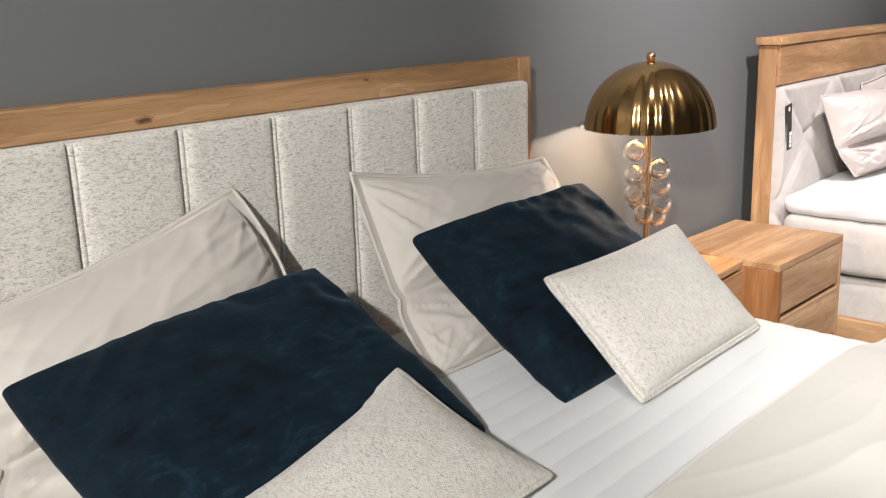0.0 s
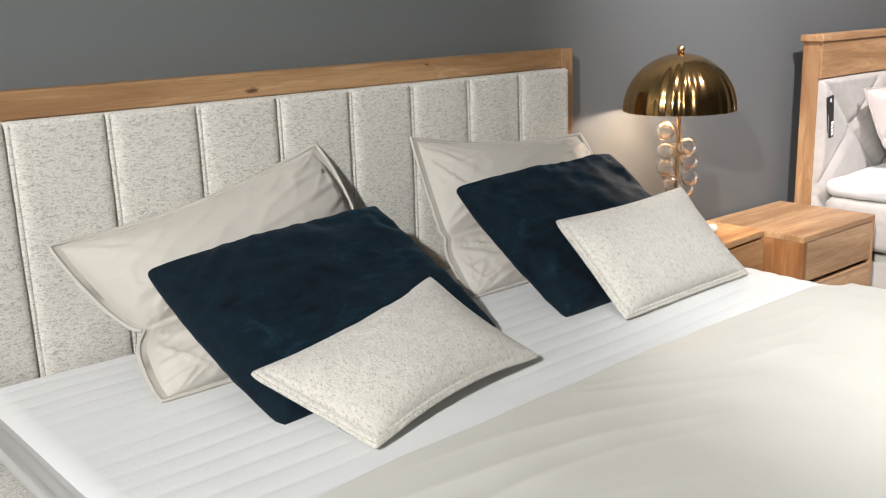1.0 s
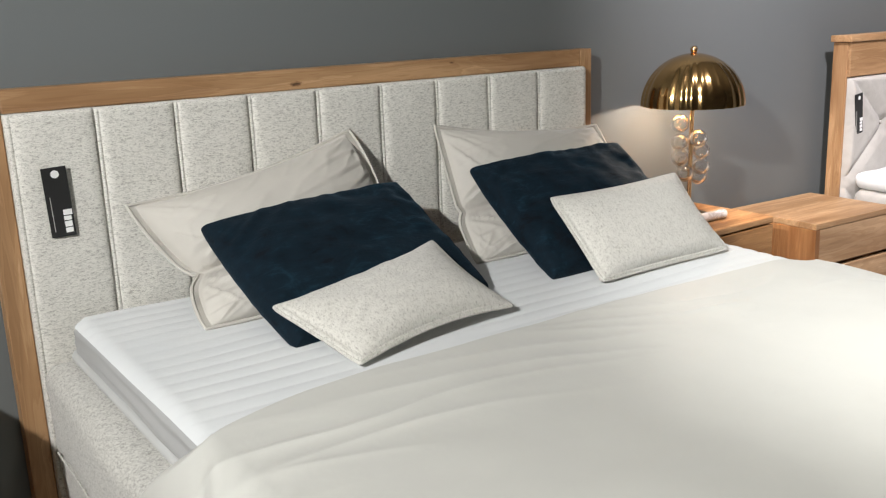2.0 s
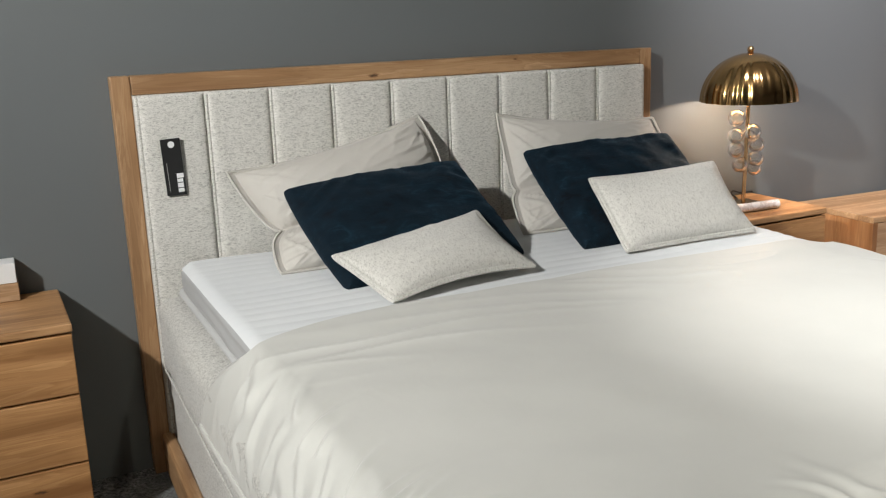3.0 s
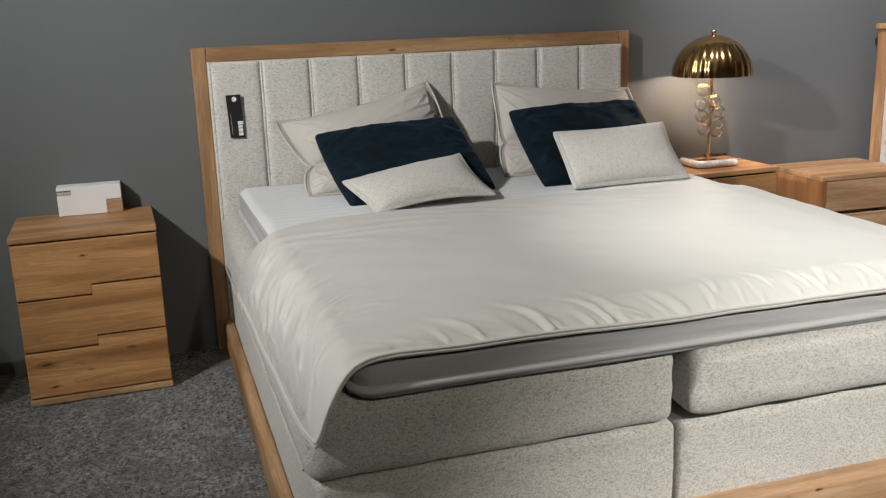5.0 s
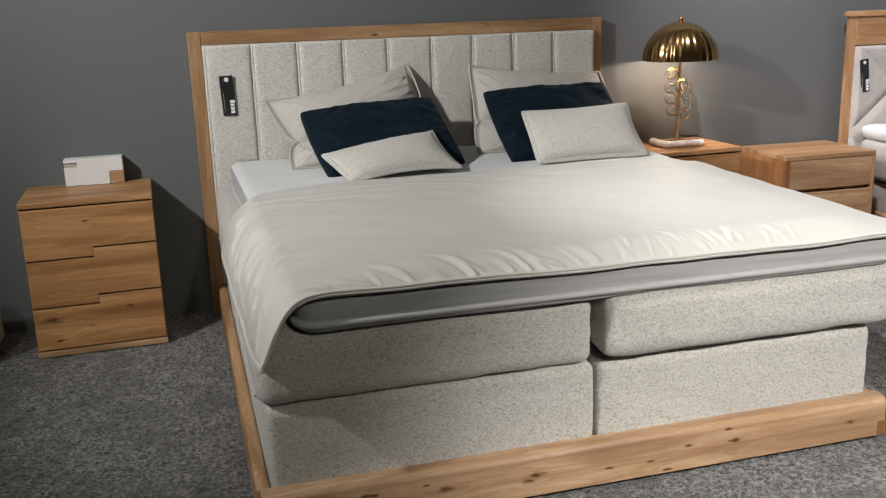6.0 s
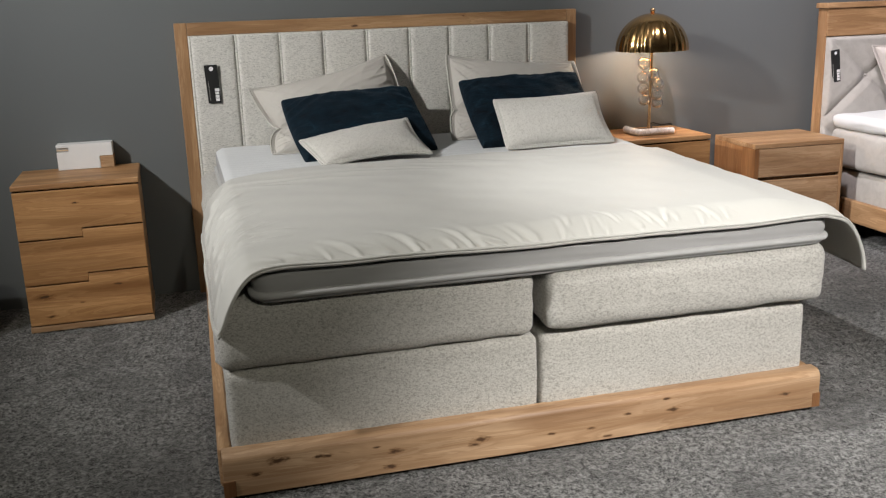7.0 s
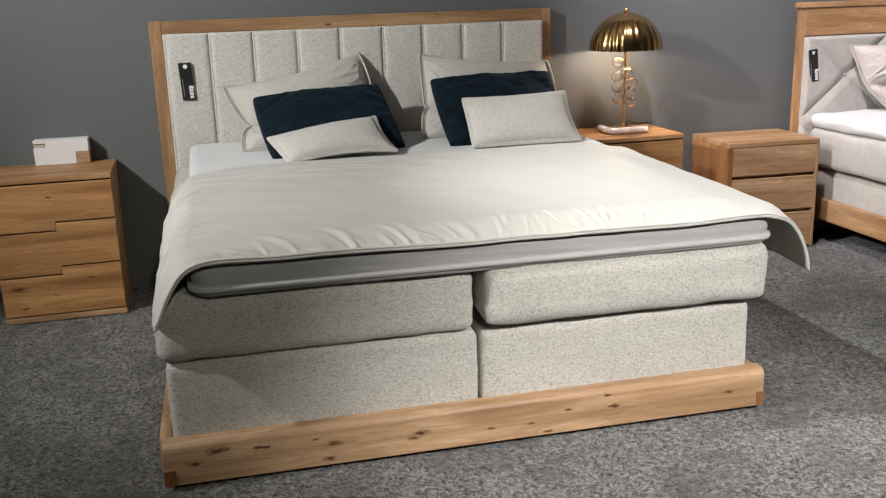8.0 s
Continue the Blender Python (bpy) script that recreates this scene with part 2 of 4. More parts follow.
bulb_glow = Nodes("warm_bulb")
BULB = bulb_glow.set(Base_Color=(0.9, 0.85, 0.75, 1), Emission_Color=(1.0, 0.80, 0.58, 1), Emission_Strength=40.0)


# ---- makers ----
def base_of(ob):
    p = Vector((0, 0, 0))
    while ob is not None:
        p += ob.location
        ob = ob.parent
    return p


def thing(name, at, label, category, group=""):
    """An Empty at a thing's base, under which its parts stand."""
    ob = new(name)
    ob.empty_display_size = 0.1
    ob.location = at
    return tagged(ob, label, category, group)


def part(name, bm, material, parent=None, label="", smooth=None):
    """One mesh object out of a bmesh whose vertices are given in the world's metres."""
    at = base_of(parent)
    bmesh.ops.translate(bm, verts=bm.verts, vec=-at)
    me = bpy.data.meshes.new(name)
    if smooth is not None:
        for f in bm.faces:
            f.smooth = True
        for e in bm.edges:
            if len(e.link_faces) == 2 and e.calc_face_angle() > radians(smooth):
                e.smooth = False
    bm.to_mesh(me)
    bm.free()
    me.materials.append(material)
    ob = new(name, me)
    ob.parent = parent
    if label:
        tagged(ob, label)
    return ob


def block(x0, x1, y0, y1, z0, z1, bevel=0.003, segments=2):
    """A box with rounded edges."""
    bm = bmesh.new()
    bmesh.ops.create_cube(bm, size=1.0)
    for v in bm.verts:
        v.co = Vector(((x0 + x1) / 2 + v.co.x * (x1 - x0), (y0 + y1) / 2 + v.co.y * (y1 - y0), (z0 + z1) / 2 + v.co.z * (z1 - z0)))
    if bevel:
        bmesh.ops.bevel(bm, geom=bm.edges[:], offset=bevel, segments=segments, profile=0.5, affect="EDGES", clamp_overlap=True)
    return bm


def grid_faces(bm, rows, close_u=False):
    """Quads between rows of vertices."""
    for a, b in zip(rows, rows[1:]):
        n = len(a)
        for i in range(n if close_u else n - 1):
            bm.faces.new((a[i], a[(i + 1) % n], b[(i + 1) % n], b[i]))


def tube(points, radius, sides=8, closed=False):
    """A round cord along points."""
    bm = bmesh.new()
    pts = [Vector(p) for p in points]
    n = len(pts)
    rows = []
    up = Vector((0, 0, 1))
    for i, p in enumerate(pts):
        if closed:
            d = (pts[(i + 1) % n] - pts[i - 1]).normalized()
        else:
            d = (pts[min(i + 1, n - 1)] - pts[max(i - 1, 0)]).normalized()
        a = d.cross(up)
        if a.length < 0.05:
            a = d.cross(Vector((1, 0, 0)))
        a.normalize()
        b = a.cross(d).normalized()
        rows.append([bm.verts.new(p + radius * (math.cos(k * math.tau / sides) * a + math.sin(k * math.tau / sides) * b)) for k in range(sides)])
    if closed:
        rows.append(rows[0])
    grid_faces(bm, rows, True)
    if not closed:
        bm.faces.new(rows[0][::-1])
        bm.faces.new(rows[-1])
    return bm


def lathe(profile, at, sides=48, ripple=None):
    """Turned shape: profile of (radius, height)."""
    bm = bmesh.new()
    rows = []
    for r, h in profile:
        ring = []
        for k in range(sides):
            a = k * math.tau / sides
            q = r if ripple is None else r * (1 + ripple(a, h))
            ring.append(bm.verts.new((at[0] + q * math.cos(a), at[1] + q * math.sin(a), at[2] + h)))
        rows.append(ring)
    grid_faces(bm, rows, True)
    return bm


def ball(at, radius, u=24, v=14):
    bm = bmesh.new()
    bmesh.ops.create_uvsphere(bm, u_segments=u, v_segments=v, radius=radius)
    bmesh.ops.translate(bm, verts=bm.verts, vec=at)
    return bm


def hollow_ball(at, radius, wall):
    """A blown ball: outer skin and inner skin facing inwards."""
    bm = ball((0, 0, 0), radius, 28, 18)
    inner = bmesh.ops.create_uvsphere(bm, u_segments=28, v_segments=18, radius=radius - wall)
    bmesh.ops.reverse_faces(bm, faces=list({f for v in inner["verts"] for f in v.link_faces}))
    bmesh.ops.translate(bm, verts=bm.verts, vec=at)
    return bm


def flat_card(corners, depth):
    """A card of some thickness behind four corners."""
    bm = bmesh.new()
    c = [Vector(p) for p in corners]
    n = (c[1] - c[0]).cross(c[2] - c[1]).normalized() * depth
    if n.y > 0:
        n = -n
    f = [bm.verts.new(p) for p in c]
    b = [bm.verts.new(p - n) for p in c]
    bm.faces.new(f)
    bm.faces.new(b[::-1])
    for i in range(4):
        bm.faces.new((f[i - 1], f[i], b[i], b[i - 1])[::-1])
    bmesh.ops.recalc_face_normals(bm, faces=bm.faces)
    return bm


def smoothstep(a, b, x):
    t = max(0.0, min(1.0, (x - a) / (b - a)))
    return t * t * (3 - 2 * t)


def curve_at(table, x):
    """Smooth value at x out of a short table of (x, value)."""
    if x <= table[0][0]:
        return table[0][1]
    if x >= table[-1][0]:
        return table[-1][1]
    slopes = [(q[1] - p[1]) / (q[0] - p[0]) for p, q in zip(table, table[1:])]
    for k, ((xa, va), (xb, vb)) in enumerate(zip(table, table[1:])):
        if x <= xb:
            d, t = xb - xa, (x - xa) / (xb - xa)
            ma = (slopes[k - 1] + slopes[k]) / 2 if k else slopes[k]
            mb = (slopes[k] + slopes[k + 1]) / 2 if k + 1 < len(slopes) else slopes[k]
            return va * (1 + 2 * t) * (1 - t) ** 2 + ma * d * t * (1 - t) ** 2 + vb * t * t * (3 - 2 * t) + mb * d * t * t * (t - 1)
    return table[-1][1]


def rounded_rail(x0, x1, y0, y1, z0, z1, radius):
    """A bar along x whose upper front edge is rounded off widely."""
    bm = bmesh.new()
    turn = [(y0 + radius - radius * math.cos(a), z1 - radius + radius * math.sin(a)) for a in (radians(90 * k / 8) for k in range(9))]
    outline = [(y0 + 0.003, z0), (y0, z0 + 0.003), *turn, (y1 - 0.004, z1), (y1, z1 - 0.004), (y1, z0)]
    rings = []
    for x, inset in ((x0, 0.004), (x0 + 0.0015, 0.001), (x0 + 0.005, 0.0), (x1 - 0.005, 0.0), (x1 - 0.0015, 0.001), (x1, 0.004)):
        ym, zm = (y0 + y1) / 2, (z0 + z1) / 2
        rings.append([bm.verts.new((x, y + inset * (1 if y < ym else -1), z + inset * (1 if z < zm else -1))) for y, z in outline])
    grid_faces(bm, rings, True)
    bm.faces.new(rings[0])
    bm.faces.new(rings[-1][::-1])
    bmesh.ops.recalc_face_normals(bm, faces=bm.faces)
    return bm


def upholstered(x0, x1, y0, y1, z0, z1, radius, puff=0.008, seed=0.0, slope=0.0, step=0.035):
    """A padded block: rounded, a little swollen and uneven."""
    bm = block(x0, x1, y0, y1, z0, z1, 0)
    bmesh.ops.bevel(bm, geom=bm.edges[:], offset=radius, segments=4, profile=0.5, affect="EDGES", clamp_overlap=True)
    for axis, lo, hi in ((0, x0, x1), (1, y0, y1)):
        n = int((hi - lo - 2 * radius) / step)
        for k in range(1, n):
            at = lo + radius + (hi - lo - 2 * radius) * k / n
            co, no = [0, 0, 0], [0, 0, 0]
            co[axis], no[axis] = at, 1
            bmesh.ops.bisect_plane(bm, geom=bm.verts[:] + bm.edges[:] + bm.faces[:], plane_co=co, plane_no=no)
    n = max(2, int((z1 - z0 - 2 * radius) / step))
    for k in range(1, n):
        at = z0 + radius + (z1 - z0 - 2 * radius) * k / n
        bmesh.ops.bisect_plane(bm, geom=bm.verts[:] + bm.edges[:] + bm.faces[:], plane_co=(0, 0, at), plane_no=(0, 0, 1))
    bm.normal_update()
    moves = []
    for v in bm.verts:
        fx = (v.co.x - x0) / (x1 - x0)
        fy = (v.co.y - y0) / (y1 - y0)
        fz = (v.co.z - z0) / (z1 - z0)
        swell = puff * (16 * fx * (1 - fx) * fy * (1 - fy) + 16 * fx * (1 - fx) * fz * (1 - fz) + 16 * fy * (1 - fy) * fz * (1 - fz))
        rough = 0.3 * puff * noise.noise(Vector((v.co.x * 9, v.co.y * 9 + seed, v.co.z * 13)))
        rough += 0.22 * puff * noise.noise(Vector((v.co.x * 31, v.co.y * 31 + seed, v.co.z * 40)))
        rough += 0.30 * puff * noise.noise(Vector((v.co.x * 4, v.co.y * 4 + seed, v.co.z * 38 + v.co.x * 5)))
        near = min(v.co.x - x0, x1 - v.co.x, 0.2) + 0.4 * min(v.co.z - z0, 0.06)
        rough += 0.55 * puff * math.exp(-max(0.0, near) / 0.07) * max(0.0, 1 - 2.4 * abs(noise.noise(Vector((v.co.x * 5 + seed, v.co.y * 3, v.co.z * 26))))) ** 2
        moves.append(v.normal * (min(swell, 1.3 * puff) * 0.6 + rough))
    for v, d in zip(bm.verts, moves):
        v.co += d
        v.co.z += slope * (v.co.y + 2.0) / 2.0 * smoothstep(z0, z1, v.co.z)
    return bm


def folds(px, py, seeds):
    """Creases as ridges with a hollow beside them, each from a start along its own slanting line."""
    total = np.zeros_like(px)
    for x0, y0, angle, long, wide, tall, bend in seeds:
        dx, dy = math.cos(angle), math.sin(angle)
        along = (px - x0) * dx + (py - y0) * dy
        across = (py - y0) * dx - (px - x0) * dy + bend * along * along / long
        t = np.clip(along / long, -0.15, 1.0)
        fade = np.where(t < 0, 1 + t / 0.15, (1 - t) ** 1.2)
        w = wide * (0.55 + 0.9 * np.clip(t, 0, 1))
        total += tall * fade * (np.exp(-(across / w) ** 2) - 0.75 * np.exp(-((across - 1.5 * w) / (0.8 * w)) ** 2))
    return total


def cushion(name, rows, thick, material, label, category, seed=0, back=0.45, flange=0.0, crease=None, wrinkle=0.004,
            cord=None, cord_radius=0.004, nu=72, nv=60, pinch=0.03, heavy=0.0, round_off=0.012, rim=0.0, notch=0.10,
            mids=None, sides=None, creases=()):
    """A stuffed cushion spanned by rows of (left, right) points from its bottom edge to its top edge;
    mids: how far the middle of each row is off its chord; sides: the same for the (left, right) edges between rows."""
    bottom = (Vector(rows[0][0]) + Vector(rows[0][1])) / 2
    root = thing(name, bottom, label, category, "pillows and cushions on the bed")
    keys = [(Vector(a), Vector(b)) for a, b in rows]
    stops = [0.0, 1.0] if len(keys) == 2 else [0.0, crease, 1.0]

    none = Vector((0, 0, 0))
    mids = [Vector(m) for m in mids] if mids else [none] * len(keys)
    sides = [(Vector(a), Vector(b)) for a, b in sides] if sides else [(none, none)] * (len(keys) - 1)

    def spine(u, v):
        for k in range(len(stops) - 1):
            if v <= stops[k + 1] or k == len(stops) - 2:
                f = (v - stops[k]) / (stops[k + 1] - stops[k])
                hump = 4 * f * (1 - f)
                a = keys[k][0].lerp(keys[k + 1][0], f) + sides[k][0] * hump
                b = keys[k][1].lerp(keys[k + 1][1], f) + sides[k][1] * hump
                return a.lerp(b, u) + mids[k].lerp(mids[k + 1], f) * (4 * u * (1 - u))

    e1 = (keys[0][1] - keys[0][0]) + (keys[-1][1] - keys[-1][0])
    e2 = (keys[-1][0] - keys[0][0]) + (keys[-1][1] - keys[0][1])
    normal = e1.cross(e2).normalized()

    if crease is not None:
        nu, nv = 130, 110
    gu, gv = np.meshgrid(0.5 + 0.5 * np.sin((np.arange(nu + 1) / nu - 0.5) * math.pi), 0.5 + 0.5 * np.sin((np.arange(nv + 1) / nv - 0.5) * math.pi))
    drawn = folds(gu * 0.5 * e1.length, gv * 0.5 * e2.length, creases)

    def place(u, v, side):
        own = float(drawn[round(v * nv), round(u * nu)])
        # edges draw in between the corners
        cu, cv = math.sin((u - 0.5) * math.pi), math.sin((v - 0.5) * math.pi)
        u, v = 0.5 + 0.5 * cu, 0.5 + 0.5 * cv
        trim = 1 - round_off * (cu * cv) ** 8
        uu = 0.5 + 0.5 * cu * trim * (1 - pinch * (1 - abs(cv) ** 3))
        vv = 0.5 + 0.5 * cv * trim * (1 - pinch * (1 - abs(cu) ** 3))
        if crease is not None:
            # the edge is drawn in where the pillow folds
            uu = 0.5 + (uu - 0.5) * (1 - notch * math.exp(-((v - crease) / 0.035) ** 2) + 0.3 * notch * math.exp(-((v - crease + 0.10) / 0.06) ** 2))
        p = spine(uu, vv)
        lobe = cv
        if crease is not None:
            lobe = 2 * v / crease - 1 if v < crease else 2 * (v - crease) / (1 - crease) - 1
        eu, ev = min(1.0, abs(cu) / (1 - flange)), min(1.0, abs(lobe) / (1 - flange))
        prof = ((1 - eu ** 2.4) * (1 - ev ** 2.4)) ** 0.55
        h = prof * thick * (1 - heavy + 2 * heavy * v)
        inside = min(1.0, (1 - max(abs(cu), abs(cv))) * 0.28 / max(rim, 0.002))
        ridge = rim * math.sqrt(1 - (1 - inside) ** 2)
        h += ridge
        if crease is not None:
            h = max(h * (0.62 if v < crease else 1.0), 0.22 * thick * (1 - eu ** 2.4) ** 0.6 * (1 - abs(cv) ** 6))
        s = Vector((u * 5 + seed * 3.1, v * 5, seed * 1.7))
        w = noise.noise(s) * (1.3 if crease is None else 0.5) + (0.5 if crease is None else 0.12) * noise.noise(s * 2.7)
        # folds that run out from the corners and the edges
        near = max(math.exp(-((abs(cu) - 0.95) / 0.35) ** 2), math.exp(-((abs(cv) - 0.95) / 0.3) ** 2))
        w += (1.1 if crease is None else 0.5) * near * noise.noise(Vector((cu * cv * 7 + seed, (cu - cv) * 6, seed * 2.3)))
        if crease is not None:
            fold = noise.noise(Vector((u * 16 + 2 * v, v * 5 - u * 3, seed * 4.1)))
            w += 2.2 * math.exp(-abs(v - crease) / 0.10) * (abs(fold) - 0.2)
            # creases that fan out of the fold and of the corners
            for u0, v0, reach, much in ((-0.03, crease, 0.30, 1.4), (1.03, 1.03, 0.34, 1.0), (-0.03, 1.03, 0.26, 0.8), (1.02, crease, 0.22, 0.9), (0.0, -0.03, 0.24, 0.9)):
                far = math.hypot(u - u0, v - v0)
                if far < 2.2 * reach:
                    turn = math.atan2(v - v0, u - u0)
                    n = noise.noise(Vector((turn * 5.0, far * 2.2, seed * 7.3 + u0))) + 0.3 * noise.noise(Vector((u * 9, v * 9, seed)))
                    w += much * math.exp(-(far / reach) ** 2) * smoothstep(0.0, 0.1, far) * (1.3 * max(0.0, 1 - 3.4 * abs(n)) ** 2 - 0.15)
            n = noise.noise(Vector((u * 2.0 + v * 2.5, v * 9 - u * 6, seed * 5.9)))
            w += 0.4 * (max(0.0, 1 - 4.5 * abs(n)) ** 2) * smoothstep(crease, crease + 0.2, v)
        h += (wrinkle * w + own) * min(1.0, prof * 2.0)
        p = p + normal * (h if side > 0 else -back * (h - ridge) - ridge)
        return p

    bm = bmesh.new()
    front = [[bm.verts.new(place(i / nu, j / nv, 1)) for i in range(nu + 1)] for j in range(nv + 1)]
    rear = [[front[j][i] if i in (0, nu) or j in (0, nv) else bm.verts.new(place(i / nu, j / nv, -1)) for i in range(nu + 1)] for j in range(nv + 1)]
    grid_faces(bm, front)
    grid_faces(bm, [r[::-1] for r in rear])
    part("cover", bm, material, root, smooth=60)
    border = [(i / nu, 0) for i in range(nu)] + [(1, j / nv) for j in range(nv)] + [(1 - i / nu, 1) for i in range(nu)] + [(0, 1 - j / nv) for j in range(nv)]
    if cord:
        part("piping", tube([place(u, v, 1) for u, v in border], cord_radius, 6, True), cord, root, smooth=60)
    return root


# ---- the room ----
WALL_Y = 0.0625
X0, X1, Y0, HIGH = -5.0, 7.5, -7.5, 3.3


def structure(name, bm, material, label, category):
    ob = part(name, bm, material)
    return tagged(ob, label, category, kind="structure")


structure("wall_north", block(X0, X1, WALL_Y, WALL_Y + 0.15, -0.1, HIGH, 0), WALL, "matt dark grey painted showroom wall behind the beds", "wall")
# the other walls and the ceiling are out of view, added to enclose the light
structure("wall_west", block(X0 - 0.15, X0, Y0, WALL_Y, -0.1, HIGH, 0), WALL, "unseen matt dark grey side wall, added to close the room", "wall")
structure("wall_east", block(X1, X1 + 0.15, Y0, WALL_Y, -0.1, HIGH, 0), PALE_WALL, "unseen pale side wall, added to bounce light", "wall")
structure("wall_south", block(X0 - 0.15, X1 + 0.15, Y0 - 0.15, Y0, -0.1, HIGH, 0), PALE_WALL, "unseen pale wall opposite the beds, added to bounce light", "wall")
structure("ceiling", block(X0 - 0.15, X1 + 0.15, Y0 - 0.15, WALL_Y + 0.15, HIGH, HIGH + 0.15, 0), PALE_WALL, "unseen pale ceiling, added to bounce light", "ceiling")


def build_floor():
    """Shag carpet: a fine uneven sheet where the beds stand, plain further off."""
    xa, xb, ya, yb, step = -1.6, 4.0, -3.4, WALL_Y, 0.0095
    nx, ny = int((xb - xa) / step), int((yb - ya) / step)
    xs, ys = np.linspace(xa, xb, nx + 1), np.linspace(ya, yb, ny + 1)
    rng = np.random.default_rng(4)
    h = rng.random((ny + 1, nx + 1))
    soft = (h + np.roll(h, 1, 0) + np.roll(h, 1, 1) + np.roll(np.roll(h, 1, 0), 1, 1)) / 4
    z = -0.012 + 0.012 * soft + 0.003 * h
    z[0, :] = z[-1, :] = z[:, 0] = z[:, -1] = -0.004
    gx, gy = np.meshgrid(xs, ys)
    gx = gx + (rng.random(gx.shape) - 0.5) * 0.004 * ((gx > xa) & (gx < xb))
    verts = np.stack([gx, gy, z], -1).reshape(-1, 3)
    idx = np.arange((nx + 1) * (ny + 1)).reshape(ny + 1, nx + 1)
    quads = np.stack([idx[:-1, :-1], idx[:-1, 1:], idx[1:, 1:], idx[1:, :-1]], -1).reshape(-1, 4)
    outer = []
    for a, b, c, d in ((X0, xa, Y0, WALL_Y), (xb, X1, Y0, WALL_Y), (xa, xb, Y0, ya)):
        outer += [(a, c, -0.004), (b, c, -0.004), (b, d, -0.004), (a, d, -0.004)]
    n = len(verts)
    faces = np.concatenate([quads, np.arange(12).reshape(3, 4) + n])
    me = bpy.data.meshes.new("floor")
    me.from_pydata(np.concatenate([verts, np.array(outer)]).tolist(), [], faces.tolist())
    me.materials.append(CARPET)
    me.polygons.foreach_set("use_smooth", [True] * len(me.polygons))
    return tagged(new("floor", me), "dark grey mottled shag carpet, trodden", "floor", kind="structure")


build_floor()


# ---- the oak bed ----
def channel_pad(x0, x1, z0, z1, y_back, bulge, seed):
    """One upright padded channel of a headboard."""
    bm = bmesh.new()
    nv = 48
    wide = x1 - x0
    us = [d / wide for d in (0.0, 0.0015, 0.004, 0.0065, 0.009, 0.0105, 0.0125, 0.016, 0.021, 0.028)]
    us += [us[-1] + (1 - 0.022 / wide - us[-1]) * k / 20 for k in range(1, 21)] + [1 - d / wide for d in (0.015, 0.009, 0.005, 0.002, 0.0)]
    rows = []
    tall = z1 - z0
    vs = [(1 - 0.014 / tall) * j / nv for j in range(nv + 1)] + [1 - d / tall for d in (0.009, 0.006, 0.0035, 0.0015, 0.0004, 0.0)]
    for v in vs:
        row = []
        for u in us:
            dl, dr = u * wide, (1 - u) * wide
            dv = (1 - v) * (z1 - z0)
            # a narrow stitched welt, a groove, then the swelling channel
            if dl < 0.0105:
                h = 0.36 * math.sqrt(max(0.0, 1 - (1 - min(dl, 0.0105 - dl) / 0.00525) ** 2)) + 0.12
            else:
                h = math.sqrt(max(0.0, 1 - (1 - min(1.0, (dl - 0.0105) / 0.022)) ** 2)) * 0.75 + 0.25
            h *= math.sqrt(max(0.0, 1 - (1 - min(1.0, dr / 0.018)) ** 2))
            b = math.sqrt(max(0.0, 1 - (1 - min(1.0, dv / 0.009)) ** 2))
            x, z = x0 + wide * u, z0 + (z1 - z0) * v
            w = 0.003 * noise.noise(Vector((x * 12 + seed, z * 7, 0))) * h
            w += 0.0012 * noise.noise(Vector((x * 45 + seed, z * 45, 4.0)))
            dome = 0.15 * (1 - (2 * u - 1) ** 2)
            row.append(bm.verts.new((x, y_back - bulge * b * (0.42 + 0.45 * h + dome * h) - w, z)))
        rows.append(row)
    grid_faces(bm, rows)
    back = [[bm.verts.new((v.co.x, y_back + 0.004, v.co.z)) for v in (r[0], r[-1])] for r in (rows[0], rows[-1])]
    bm.faces.new([*rows[-1]] + [back[1][1], back[1][0]])
    bm.faces.new([r[0] for r in rows] + [back[1][0], back[0][0]])
    bm.faces.new([r[-1] for r in rows[::-1]] + [back[0][1], back[1][1]])
    bmesh.ops.recalc_face_normals(bm, faces=bm.faces)
    return bm


HB_W, HB_H = 1.92, 1.253
bed = thing("upholstered_bed", (0.965, -1.0, 0), "oak-framed box spring bed with cream channelled headboard", "bed")
part("stile", block(0.0, 0.0555, 0.0, 0.058, 0.0, HB_H, 0.004), OAK_Z, bed)
part("stile", block(1.8695, HB_W, 0.0, 0.058, 0.0, HB_H, 0.004), OAK_Z, bed)
rail = part("top_rail", block(0.0565, 1.8685, 0.001, 0.057, 1.197, HB_H, 0.004), OAK_TOP, bed)
part("back_panel", block(0.0565, 1.8685, -0.012, 0.05, 0.08, 1.196, 0.001), BOUCLE, bed)
SEAMS = (0.057, 0.258, 0.456, 0.657, 0.858, 1.062, 1.257, 1.455, 1.656, 1.868)
for k in range(9):
    part("channel_pad", channel_pad(SEAMS[k] + 0.0005, SEAMS[k + 1] - 0.0005, 0.14, 1.1965, -0.014, 0.024, k * 5.3), BOUCLE, bed, smooth=50)
part("side_rail", block(0.030, 0.070, -1.990, -0.002, 0.014, 0.140, 0.014, 3), OAK_Y, bed)
part("side_rail", block(1.873, 1.908, -1.990, -0.002, 0.014, 0.140, 0.014, 3), OAK_Y, bed)
foot = part("foot_rail", rounded_rail(0.040, 1.910, -2.047, -1.9915, 0.014, 0.142, 0.024), OAK_FOOT, bed, "knotty oak foot rail", smooth=40)
part("corner_joint", block(0.0385, 0.072, -2.0495, -2.025, 0.016, 0.064, 0.002), OAK_DARK, bed, "darker end grain of the corner joint")
